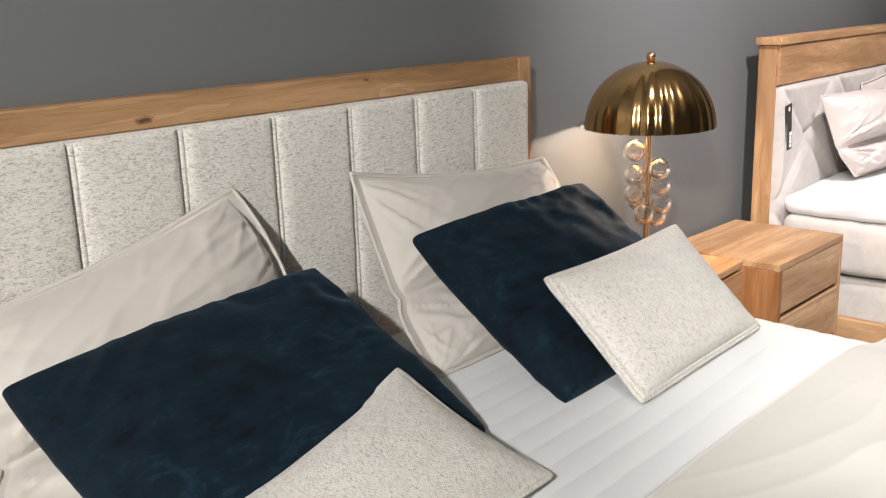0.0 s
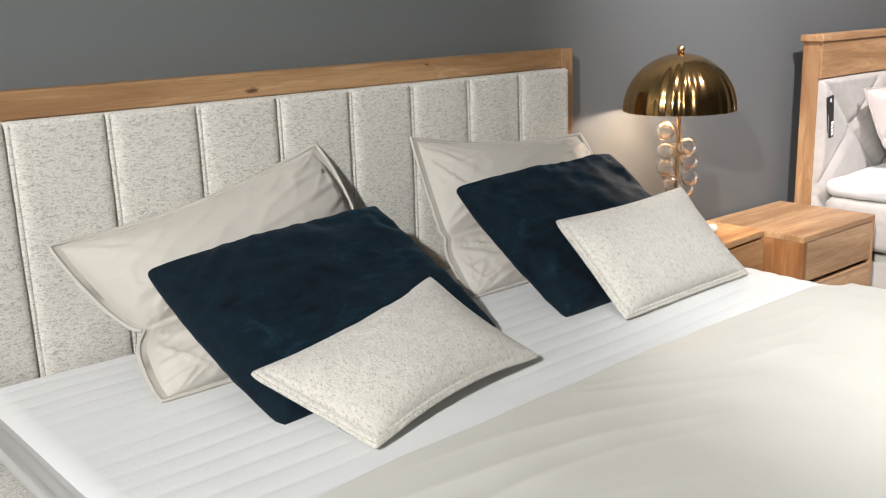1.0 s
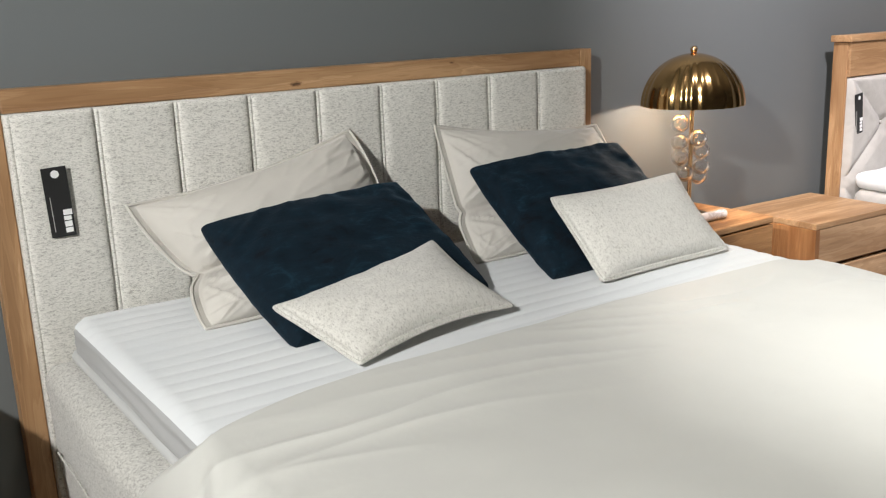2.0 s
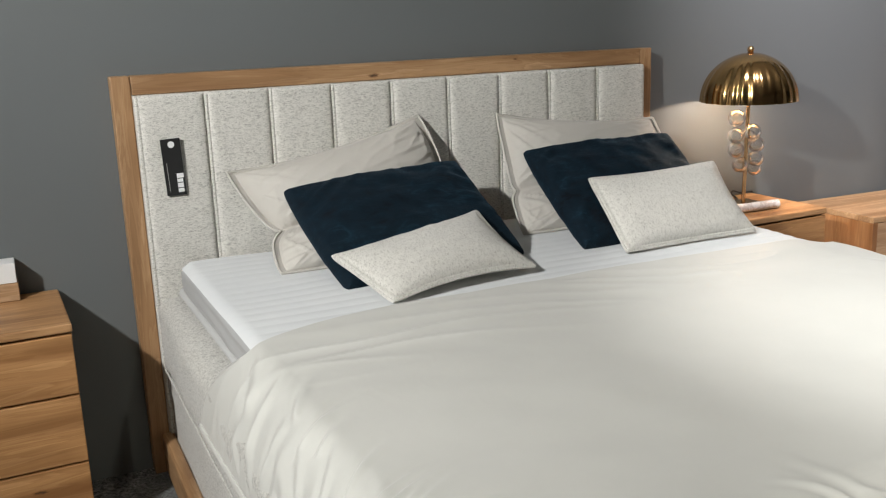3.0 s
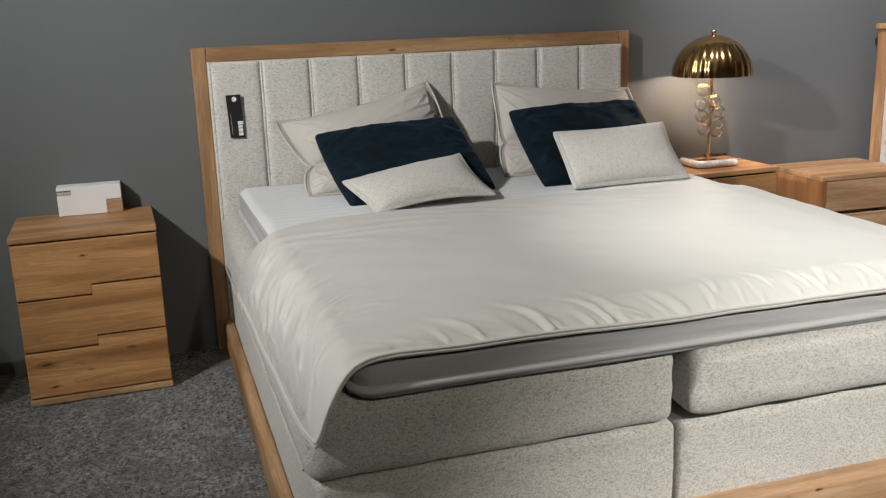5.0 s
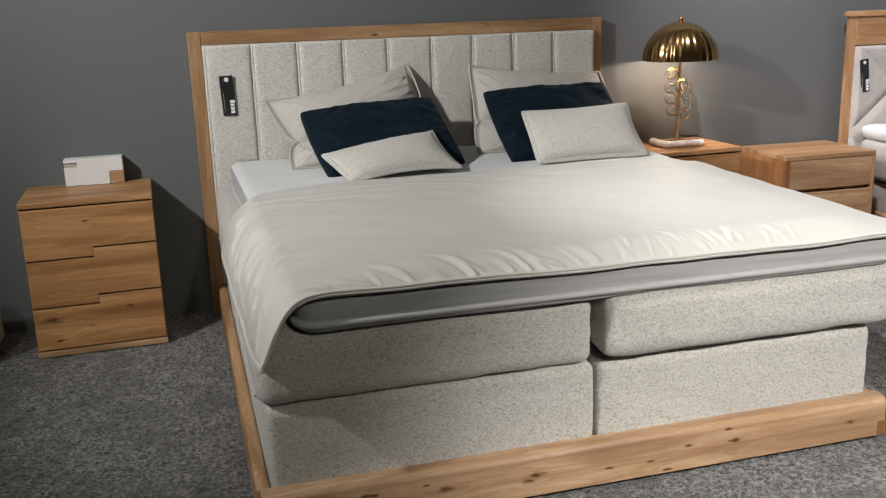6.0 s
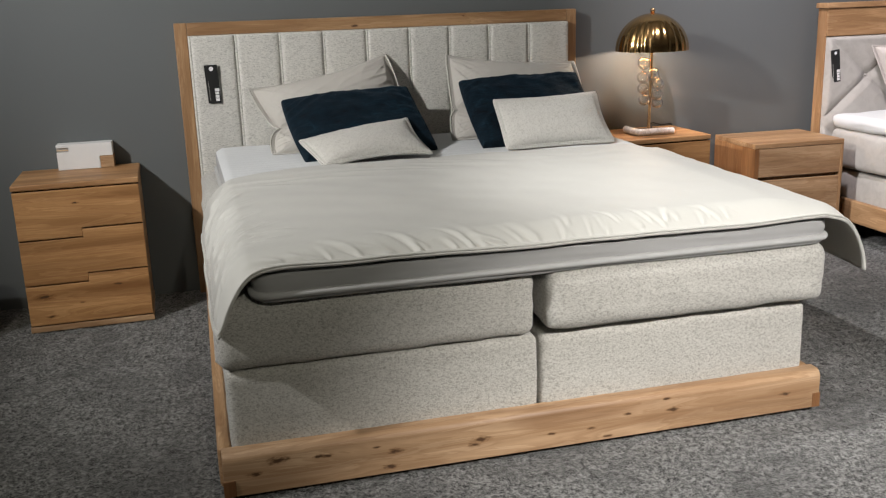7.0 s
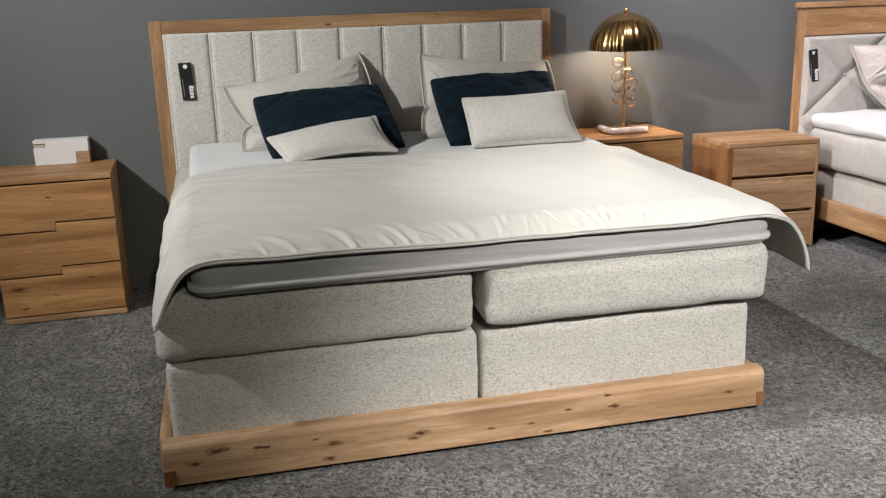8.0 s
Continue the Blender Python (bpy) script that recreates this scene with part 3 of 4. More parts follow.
part("corner_joint", block(1.884, 1.9115, -2.0495, -2.025, 0.016, 0.064, 0.002), OAK_DARK, bed, "darker end grain of the corner joint")
for x in (0.14, 1.74):
    for y in (-1.9, -0.15):
        part("foot", block(x, x + 0.06, y, y + 0.06, 0.0, 0.10, 0.002), BLACK, bed)
part("slat_base", block(0.083, 1.872, -1.989, -0.01, 0.088, 0.103, 0.001), BLACK, bed)
part("box_base", upholstered(0.0715, 0.972, -1.997, -0.015, 0.105, 0.356, 0.022, 0.006, 1.0, 0.010, 0.02), BOUCLE_BED, bed, smooth=60)
part("box_base", upholstered(0.980, 1.874, -1.999, -0.015, 0.105, 0.357, 0.022, 0.006, 2.0, 0.010, 0.02), BOUCLE_BED, bed, smooth=60)

for x0, x1, y0, z0, z1, s in ((0.056, 0.961, -2.012, 0.362, 0.556, 3.0), (0.990, 1.910, -2.045, 0.374, 0.556, 4.0)):
    root = thing("mattress", ((x0 + x1) / 2, -1.0, 0.372), "cream flecked fabric mattress lying on the box base", "mattress", "mattresses of the oak bed")
    part("cover", upholstered(x0, x1, y0, -0.04, z0, z1, 0.040, 0.010, s, 0.033, 0.02), BOUCLE_BED, root, smooth=60)
    for xe in ((x0 - 0.004) if x0 < 0.5 else (x1 + 0.004),):
        part("piping", tube([(xe, y0 + 0.05 + k * 0.05, z0 + 0.022 + 0.002 * math.sin(k)) for k in range(38)], 0.003, 6), BOUCLE_BED, root, smooth=60)


def topper_top(y):
    return 0.664 + 0.033 * (y + 2.0) / 2.0


def build_topper():
    """Flat topper: grey knitted border, white quilted top with stitched channels across."""
    x0, x1, y0, y1 = 0.130, 1.912, -2.034, -0.062
    root = thing("mattress_topper", (1.0, -1.0, 0.58), "thin topper with white quilted top and grey side band", "mattress topper")

    def outline(y):
        return x0 + 0.036 * (y1 - y) / (y1 - y0), x1

    border = bmesh.new()
    loops = []
    r = 0.05
    ring = []
    for cx, cy, a0 in ((x1 - r, y1 - r, 0), (x0 + r, y1 - r, 90), (x0 + 0.036 + r, y0 + r, 180), (x1 - r, y0 + r, 270)):
        for k in range(9):
            a = radians(a0 + k * 90 / 8)
            ring.append((cx + r * math.cos(a), cy + r * math.sin(a)))
    dense = []
    for (ax, ay), (bx, by) in zip(ring, ring[1:] + ring[:1]):
        n = max(1, int(math.hypot(bx - ax, by - ay) / 0.04))
        dense += [(ax + (bx - ax) * k / n, ay + (by - ay) * k / n) for k in range(n)]
    c = Vector((1.0, -1.0))
    for k in range(17):
        f = k / 16
        out = 0.003 - 0.009 * (1 - smoothstep(0.0, 0.12, f)) - 0.015 * smoothstep(0.86, 1.0, f)
        row = []
        for x, y in dense:
            d = (Vector((x, y)) - c).normalized()
            zt = topper_top(y) - 0.0125 - 0.010 * smoothstep(-1.82, -1.98, y)
            w = 0.003 * noise.noise(Vector((x * 7, y * 7, f * 2))) + 0.0055 * noise.noise(Vector((x * 2.6, y * 2.6, f * 5 + x * 2.2)))
            row.append(border.verts.new((x + d.x * (out + w), y + d.y * (out + w), zt - 0.0855 * (1 - f) + 0.002 * noise.noise(Vector((x * 5, y * 5, 3))))))
        loops.append(row)
    grid_faces(border, loops, True)
    border.faces.new(loops[0][::-1])
    bmesh.ops.recalc_face_normals(border, faces=border.faces)
    part("side_band", border, TOPPER_GREY, root, "grey knitted side band", smooth=60)
    # the bottom edge tape
    part("edge_tape", tube([(x + 0.004 * (1 if x > 1 else -1), y + 0.004 * (1 if y > -1 else -1), topper_top(y) - 0.086) for x, y in dense], 0.0105, 8, True), TOPPER_BAND, root, smooth=60)
    top = bmesh.new()
    nu, nv = 90, 420
    rows = []
    for j in range(nv + 1):
        y = y0 + (y1 - y0) * j / nv
        xa, xb = outline(y)
        row = []
        for i in range(nu + 1):
            u = i / nu
            x = xa + (xb - xa) * u
            # rounded corners
            ey = min(y - y0, y1 - y)
            if ey < r:
                cut = r - math.sqrt(max(0.0, r * r - (r - ey) ** 2))
                x = (xa + cut) + (xb - xa - 2 * cut) * u
            edge = min(1.0, min(ey, min(u, 1 - u) * (xb - xa)) / 0.02)
            lift = math.sqrt(max(0.0, 1 - (1 - edge) ** 2))
            chan = abs(math.sin(math.pi * (y + 0.004 * noise.noise(Vector((x * 3, y * 3, 0)))) / 0.052)) ** 0.5
            z = topper_top(y) - 0.012 - 0.010 * smoothstep(-1.82, -1.98, y) + 0.012 * lift + 0.0032 * (chan - 0.6) * lift * smoothstep(-0.6, 0.25, noise.noise(Vector((x * 2.1, y * 2.6, 8.0)))) + 0.004 * noise.noise(Vector((x * 4, y * 4, 1.5)))
            row.append(top.verts.new((x, y, z)))
        rows.append(row)
    grid_faces(top, rows)
    part("quilted_top", top, TOPPER_WHITE, root, "white quilted cotton top", smooth=70)


build_topper()

# hem of the duvet: left edge, right edge and foot edge
LEFT_HEM = [(-2.095, 0.071, 0.497), (-1.95, 0.055, 0.487), (-1.75, 0.050, 0.482), (-1.5, 0.047, 0.475), (-1.1, 0.043, 0.465), (-0.85, 0.040, 0.460)]
RIGHT_HEM = [(-2.11, 2.055, 0.462), (-1.9, 2.040, 0.480), (-1.4, 2.0, 0.53), (-0.9, 1.95, 0.60)]
HEAD_EDGE = [(0.03, -0.735), (0.05, -0.785), (0.08, -0.860), (0.12, -0.910), (0.2, -0.895), (0.32, -0.874), (0.6, -0.864), (1.2, -0.853), (1.7, -0.868), (2.0, -0.895)]
FOOT_Z = [(0.0, 0.497), (0.02, 0.516), (0.0425, 0.568), (0.068, 0.624), (0.085, 0.646), (0.1, 0.655), (0.2, 0.655), (0.5, 0.651), (0.8, 0.650), (0.9, 0.655), (0.935, 0.650), (0.955, 0.625), (0.975, 0.56), (1.0, 0.462)]


def lerp_table(table, y, k):
    pts = sorted(table)
    if y <= pts[0][0]:
        return pts[0][k]
    for a, b in zip(pts, pts[1:]):
        if y <= b[0]:
            return a[k] + (b[k] - a[k]) * (y - a[0]) / (b[0] - a[0])
    return pts[-1][k]


def build_duvet():
    """A thin duvet over the topper, hanging a little over both sides and the foot."""
    root = thing("duvet", (1.0, -1.4, 0.67), "smooth greige sateen duvet cover spread over the bed", "duvet")
    nu, nv = 420, 330
    xs_l, xs_r = 0.165, 1.900
    fl, fr = 0.085, 0.935

    rng = random.Random(11)
    gu, gv = np.meshgrid(np.arange(nu + 1) / nu, np.arange(nv + 1) / nv)
    gx = xs_l + (xs_r - xs_l) * (gu - fl) / (fr - fl)
    gd = (1 - gv) * 1.2
    seeds = []
    for k in range(15):
        x = 0.24 + 0.052 * k + rng.uniform(-0.025, 0.025)
        seeds.append((x, rng.uniform(0.0, 0.025), radians(rng.uniform(118, 160)), rng.uniform(0.05, 0.19), rng.uniform(0.008, 0.016), rng.uniform(0.003, 0.011), rng.uniform(-0.25, 0.35)))
    for k in range(20):
        x = 1.02 + 0.031 * k + rng.uniform(-0.025, 0.025)
        seeds.append((x, rng.uniform(0.0, 0.05), radians(rng.uniform(70, 135)), rng.uniform(0.035, 0.11), rng.uniform(0.007, 0.013), rng.uniform(0.002, 0.0075) * (1.0 if k < 15 else 0.5), rng.uniform(-0.3, 0.3)))
    foot_folds = 0.75 * folds(gx, gd, seeds) * np.clip(gd / 0.006, 0, 1)
    seeds = []
    for k in range(30):
        y = -1.02 - 0.0345 * k + rng.uniform(-0.02, 0.02)
        seeds.append((rng.uniform(0.0, 0.20), y, radians(rng.uniform(20, 62)), rng.uniform(0.10, 0.28), rng.uniform(0.011, 0.022), rng.uniform(0.004, 0.0105), rng.uniform(-0.3, 0.3)))
    for k in range(9):
        seeds.append((rng.uniform(0.22, 0.30), -1.9 + 0.03 * k, radians(rng.uniform(-15, 30)), rng.uniform(0.10, 0.24), rng.uniform(0.008, 0.014), rng.uniform(0.0025, 0.005), rng.uniform(-0.2, 0.2)))
    side_folds = 0.85 * folds(gu / fl * 0.25, -0.86 - 1.2 * gv, seeds) * np.clip(gu / fl / 0.12, 0, 1) * np.clip((0.62 - gu / fl * 0.25) / 0.2, 0, 1)

    def place(u, v):
        yc = -0.85 + (-2.05 + 0.85) * v
        xl, zl = lerp_table(LEFT_HEM, yc, 1), lerp_table(LEFT_HEM, yc, 2)
        xr, zr = lerp_table(RIGHT_HEM, yc, 1), lerp_table(RIGHT_HEM, yc, 2)
        top = topper_top(yc) + 0.025
        # cross-section by arc length: hem, shoulder, top, shoulder, hem
        if u < fl:
            f = u / fl
            x = xl + (xs_l - xl) * (0.25 * f + 0.75 * (1 - math.cos(f * math.pi / 2)))
            z = zl + (top - 0.008 - zl) * (0.12 * f + 0.88 * math.sin(f * math.pi / 2))
        elif u > fr:
            f = (1 - u) / (1 - fr)
            x = xr + (xs_r - xr) * (0.25 * f + 0.75 * (1 - math.cos(f * math.pi / 2)))
            z = zr + (top - 0.012 - zr) * math.sin(f * math.pi / 2)
        else:
            f = (u - fl) / (fr - fl)
            x = xs_l + (xs_r - xs_l) * f
            rise = (1 - (1 - min(1.0, f / 0.22)) ** 2) * 0.020 - 0.008
            z = top + rise - 0.024 * smoothstep(0.90, 1.0, f)
        yh = curve_at(HEAD_EDGE, x)
        yf = -2.052 - 0.03 * smoothstep(0.12, 0.0, u) + 0.02 * smoothstep(0.93, 1.0, u)
        y = yh + (yf - yh) * v
        # rounded head edge
        z -= 0.020 * (1 - smoothstep(0.0, 0.022, v)) * smoothstep(0.02, 0.10, u)
        # foot edge rolls over to the hem
        drop = max(0.0, (v - 0.925) / 0.075) ** 2
        z += (curve_at(FOOT_Z, u) - z) * drop
        # broad unevenness
        w = 0.0055 * noise.noise(Vector((x * 2.6, y * 3.3, 0.3))) + 0.0022 * noise.noise(Vector((x * 8 + y * 3, y * 9 - x * 2, 4.0)))
        fold = float(foot_folds[round(v * nv), round(u * nu)])
        w += fold
        y -= 0.8 * fold * min(1.0, 1.6 * drop)
        w += float(side_folds[round(v * nv), round(u * nu)])
        # long soft pulls near the head
        pull = noise.noise(Vector((x * 2.6 + y * 4, (y + 0.16 * x) * 9 + 0.8 * noise.noise(Vector((x * 2, y * 2, 6.0))), 5.0)))
        w += 0.0085 * math.exp(-((v - 0.15) / 0.11) ** 2) * (max(0.0, 1 - 2 * abs(pull)) ** 2 - 0.2) * (0.4 + 0.6 * smoothstep(-0.2, 0.3, noise.noise(Vector((x * 3, y * 3, 33.0)))))
        z += w
        if u < fl:
            x -= 0.8 * w
        return Vector((x, y, z))

    bm = bmesh.new()
    grid = [[place(i / nu, j / nv) for i in range(nu + 1)] for j in range(nv + 1)]
    rows = [[bm.verts.new(p) for p in r] for r in grid]
    grid_faces(bm, rows)
    bmesh.ops.recalc_face_normals(bm, faces=bm.faces)
    if bm.faces[len(bm.faces) // 2].normal.z < 0:
        bmesh.ops.reverse_faces(bm, faces=bm.faces)
    cover = part("cover", bm, SATEEN, root, smooth=180)
    solid = cover.modifiers.new("thickness", "SOLIDIFY")
    solid.thickness, solid.offset = 0.007, -1.0
    # double-stitched hem: a flat tape with a round edge
    edge = [r[0] for r in grid] + grid[-1][1:-1] + [r[-1] for r in grid[:12:-1]]
    part("hem", tube([p + Vector((0, -0.001, -0.0055)) for p in edge], 0.0050, 8), SATEEN, root, smooth=60)
    part("hem", tube([p + Vector((0, -0.001, 0.0015)) for p in edge], 0.0046, 8), SATEEN, root, smooth=60)


build_duvet()

# ---- pillows and cushions ----
CASE = dict(pinch=0.012, notch=0.03)
cushion("pillow", [((0.364, -0.362, 0.694), (0.96, -0.375, 0.694)), ((0.402, -0.205, 0.782), (0.985, -0.16, 0.82)), ((0.299, -0.046, 0.953), (0.946, -0.048, 1.081))],
        0.105, PILLOW_CASE, "large greige pillow, slumped against the headboard", "pillow", 1, 0.10, 0.06, 0.33, 0.0085, PILLOW_CASE, 0.0045,
        mids=[(0, 0, 0), (0, 0, 0), (0, 0, -0.028)], sides=[((-0.018, -0.005, 0.005), (0.01, 0, 0)), ((0.002, -0.012, -0.032), (0.02, -0.02, -0.01))],
        creases=[(0.60, 0.36, radians(200), 0.30, 0.010, 0.006, 0.15), (0.61, 0.33, radians(212), 0.26, 0.009, 0.006, 0.1), (0.58, 0.39, radians(186), 0.22, 0.008, 0.004, -0.1),
                 (0.02, 0.15, radians(28), 0.16, 0.009, 0.009, -0.2), (0.02, 0.145, radians(8), 0.20, 0.010, 0.009, 0.2), (0.03, 0.15, radians(52), 0.12, 0.010, 0.007, 0.0),
                 (0.02, 0.095, radians(4), 0.18, 0.008, 0.006, 0.1), (0.03, 0.060, radians(-3), 0.22, 0.009, 0.006, 0.0), (0.03, 0.025, radians(6), 0.25, 0.007, 0.005, 0.1),
                 (0.05, 0.42, radians(-40), 0.20, 0.012, 0.005, 0.2), (0.04, 0.33, radians(-62), 0.14, 0.009, 0.004, 0.0)], **CASE)
cushion("pillow", [((1.184, -0.312, 0.694), (1.83, -0.33, 0.694)), ((1.222, -0.172, 0.812), (1.885, -0.175, 0.81)), ((1.233, -0.046, 1.064), (1.883, -0.062, 1.004))],
        0.090, PILLOW_CASE, "large greige pillow, folded and leaning on the headboard", "pillow", 2, 0.10, 0.06, 0.36, 0.0075, PILLOW_CASE, 0.0045,
        mids=[(0, 0, 0), (0, 0, 0), (0, 0, -0.022)], sides=[((-0.008, 0, 0), (0.01, 0, 0)), ((-0.002, -0.006, -0.012), (0.01, -0.01, -0.01))],
        creases=[(0.01, 0.165, radians(5), 0.40, 0.010, 0.010, -0.05), (0.03, 0.40, radians(-38), 0.22, 0.012, 0.006, 0.2), (0.03, 0.36, radians(-58), 0.18, 0.009, 0.005, 0.0),
                 (0.02, 0.020, radians(14), 0.24, 0.008, 0.006, 0.1), (0.04, 0.065, radians(3), 0.20, 0.010, 0.004, 0.0), (0.62, 0.41, radians(190), 0.20, 0.009, 0.004, 0.1)], **CASE)
NAVY = dict(pinch=0.0, heavy=0.0, round_off=0.008, rim=0.018)
cushion("cushion", [((0.479, -0.602, 0.686), (1.058, -0.540, 0.696)), ((0.427, -0.212, 0.900), (1.013, -0.177, 0.927))],
        0.048, VELVET, "square navy velvet cushion leaning on a pillow", "cushion", 3, 0.6, 0.0, None, 0.0085, None,
        mids=[(0, 0, 0), (0, 0, 0.002)], sides=[((-0.008, -0.004, -0.004), (-0.002, 0, -0.004))], **NAVY)
cushion("cushion", [((1.250, -0.570, 0.692), (1.815, -0.566, 0.694)), ((1.249, -0.201, 0.943), (1.838, -0.201, 0.952))],
        0.048, VELVET, "square navy velvet cushion leaning on a pillow", "cushion", 4, 0.6, 0.0, None, 0.0085, None,
        mids=[(0, 0, 0), (0, 0, 0.000)], sides=[((-0.006, -0.004, -0.004), (-0.002, 0, -0.004))], **NAVY)
FLECKED = dict(pinch=0.0, round_off=0.02, rim=0.009)
cushion("cushion", [((0.530, -0.797, 0.697), (0.990, -0.724, 0.708)), ((0.461, -0.530, 0.769), (0.947, -0.451, 0.826))],
        0.048, BOUCLE_CUSHION, "small oblong cream flecked cushion, tilted over a navy one", "cushion", 5, 0.10, 0.055, None, 0.003, BOUCLE_CUSHION, 0.005,
        mids=[(0, 0.012, 0.018), (0.004, -0.016, -0.010)], sides=[((0.004, 0, 0.0), (-0.020, -0.006, 0))], **FLECKED)
cushion("cushion", [((1.324, -0.678, 0.693), (1.824, -0.676, 0.694)), ((1.335, -0.458, 0.882), (1.822, -0.470, 0.893))],
        0.048, BOUCLE_CUSHION, "small oblong cream flecked cushion, upright before a navy one", "cushion", 6, 0.10, 0.055, None, 0.003, BOUCLE_CUSHION, 0.005,
        mids=[(0, 0, 0.004), (0, -0.004, -0.008)], sides=[((0.004, 0, 0), (-0.018, 0, 0))], **FLECKED)


# ---- price tags ----
def hang_tag(at, corners, label):
    root = thing("hang_tag", at, label, "tag")
    c = [Vector(p) for p in corners]
    part("card", flat_card(c, 0.003), BLACK_CARD, root)
    ex, ez = (c[1] - c[0]), (c[3] - c[0])
    out = Vector((0, -0.0012, 0))

    def patch(u0, u1, v0, v1):
        q = [c[0] + ex * u + ez * v + out for u, v in ((u0, v0), (u1, v0), (u1, v1), (u0, v1))]
        return flat_card(q, 0.001)

    disc = bmesh.new()
    bmesh.ops.create_circle(disc, cap_ends=True, segments=20, radius=ex.length * 0.17)
    for v in disc.verts:
        v.co = c[0] + ex * 0.52 + ez * 0.10 + out + Vector((v.co.x, 0, v.co.y))
    part("round_mark", disc, WHITE_CARD, root, "white round mark")
    for k, (a, b) in enumerate(((0.62, 0.70), (0.715, 0.775), (0.79, 0.87), (0.885, 0.955))):
        part("print_bar", patch(0.60, 0.90 if k else 0.96, a, b), WHITE_CARD, root, "white printed bar")
    part("print_line", patch(0.16, 0.19, 0.42, 0.92), PALE_PRINT, root)
    return root


hang_tag((0.143, -0.05, 1.068), [(0.114, -0.052, 1.067), (0.171, -0.052, 1.069), (0.178, -0.046, 0.898), (0.121, -0.046, 0.898)], "black hang tag with white print on the headboard")


# ---- nightstands ----
def step_front(x0, x1, y, thick, z_lo_l, z_lo_r, z_hi_l, z_hi_r, xs):
    """A drawer front whose lower and upper edges step at xs."""
    bm = bmesh.new()
    lo = [(x0, z_lo_l), (xs, z_lo_l), (xs, z_lo_r), (x1, z_lo_r)] if z_lo_l != z_lo_r else [(x0, z_lo_l), (x1, z_lo_r)]
    hi = [(x1, z_hi_r), (xs, z_hi_r), (xs, z_hi_l), (x0, z_hi_l)] if z_hi_l != z_hi_r else [(x1, z_hi_r), (x0, z_hi_l)]
    front = [bm.verts.new((x, y, z)) for x, z in lo + hi]
    f = bm.faces.new(front)
    out = bmesh.ops.extrude_face_region(bm, geom=[f])
    for v in out["geom"]:
        if isinstance(v, bmesh.types.BMVert):
            v.co.y += thick
    bmesh.ops.recalc_face_normals(bm, faces=bm.faces)
    edges = [e for e in bm.edges if all(abs(v.co.y - y) < 1e-6 for v in e.verts)]
    bmesh.ops.bevel(bm, geom=edges, offset=0.003, segments=2, profile=0.5, affect="EDGES", clamp_overlap=True)
    return bm


OAK_HONEY = oak("oak_honey_top", "x", tint=(1.12, 1.03, 0.90))


def stepped_nightstand(x0, x1, label, knots):
    """Oak nightstand, three drawers whose joints jump in a small step."""
    y0, y1, top = -0.342, 0.050, 0.637
    root = thing("nightstand", ((x0 + x1) / 2, -0.13, 0), label, "nightstand", "oak nightstands")
    ox = (x0 + x1) / 2
    front = oak("oak_drawer_front", "x", [(a - ox, y0 + 0.13, b, r) for a, b, r in knots], (1.12, 0.98, 0.78))
    part("top", block(x0, x1, y0, y1, 0.6125, top, 0.005), OAK_HONEY, root)
    part("carcass", block(x0 + 0.004, x1 - 0.004, y0 + 0.024, y1 - 0.004, 0.031, 0.607, 0.002), OAK_Z, root)
    part("shadow_gap", block(x0 + 0.005, x1 - 0.005, y0 + 0.0205, y0 + 0.0235, 0.024, 0.612, 0.0), BLACK, root)
    part("plinth", block(x0, x1, y0, y1 - 0.004, 0.0, 0.025, 0.003), OAK_X, root)
    xs = x0 + 0.508 * (x1 - x0)
    for lo_l, lo_r, hi_l, hi_r in ((0.0305, 0.0305, 0.2015, 0.2385), (0.2075, 0.2445, 0.3965, 0.4345), (0.4025, 0.4405, 0.6065, 0.6065)):
        part("drawer_front", step_front(x0 + 0.003, x1 - 0.003, y0, 0.02, lo_l, lo_r, hi_l, hi_r, xs), front, root)
    root.rotation_euler.z = radians(1.6)
    return root


stepped_nightstand(-0.711, -0.206, "oak nightstand with three stepped drawer fronts on the carpet",
                   [(-0.34, 0.182, 0.010), (-0.49, 0.115, 0.006), (-0.64, 0.155, 0.016), (-0.62, 0.065, 0.008), (-0.47, 0.55, 0.006)])
stepped_nightstand(1.988, 2.490, "oak nightstand beside the bed, carrying a brass lamp", ())


def grooved_nightstand():
    """Oak nightstand with mitred solid body and three drawers with grip grooves."""
    x0, x1, y0, y1, top = 2.740, 3.242, -0.358, 0.045, 0.569
    root = thing("nightstand", (2.985, -0.15, 0), "solid oak nightstand with three drawers and grip grooves", "nightstand", "oak nightstands")
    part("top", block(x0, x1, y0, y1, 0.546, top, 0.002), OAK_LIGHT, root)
    part("side_panel", block(x0, x0 + 0.026, y0, y1, 0.0, 0.5455, 0.002), OAK_SIDE, root, "oak side panel with dark upright staves, shade in its tint")
    part("side_panel", block(x1 - 0.016, x1, y0, y1, 0.0, 0.5455, 0.002), OAK_Z, root)
    part("back_panel", block(x0 + 0.027, x1 - 0.017, y1 - 0.012, y1 - 0.002, 0.02, 0.545, 0.0), OAK_Z, root)
    part("groove_recess", block(x0 + 0.027, x1 - 0.017, y0 + 0.03, y0 + 0.04, 0.02, 0.545, 0.0), OAK_DARK, root)
    for z0, z1 in ((0.012, 0.193), (0.210, 0.382), (0.399, 0.5445)):
        part("drawer_front", block(x0 + 0.0265, x1 - 0.0165, y0 + 0.002, y0 + 0.022, z0, z1, 0.003), OAK_X, root)
    root.rotation_euler.z = radians(-2.0)
    return root


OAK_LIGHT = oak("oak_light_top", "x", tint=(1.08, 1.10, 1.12))
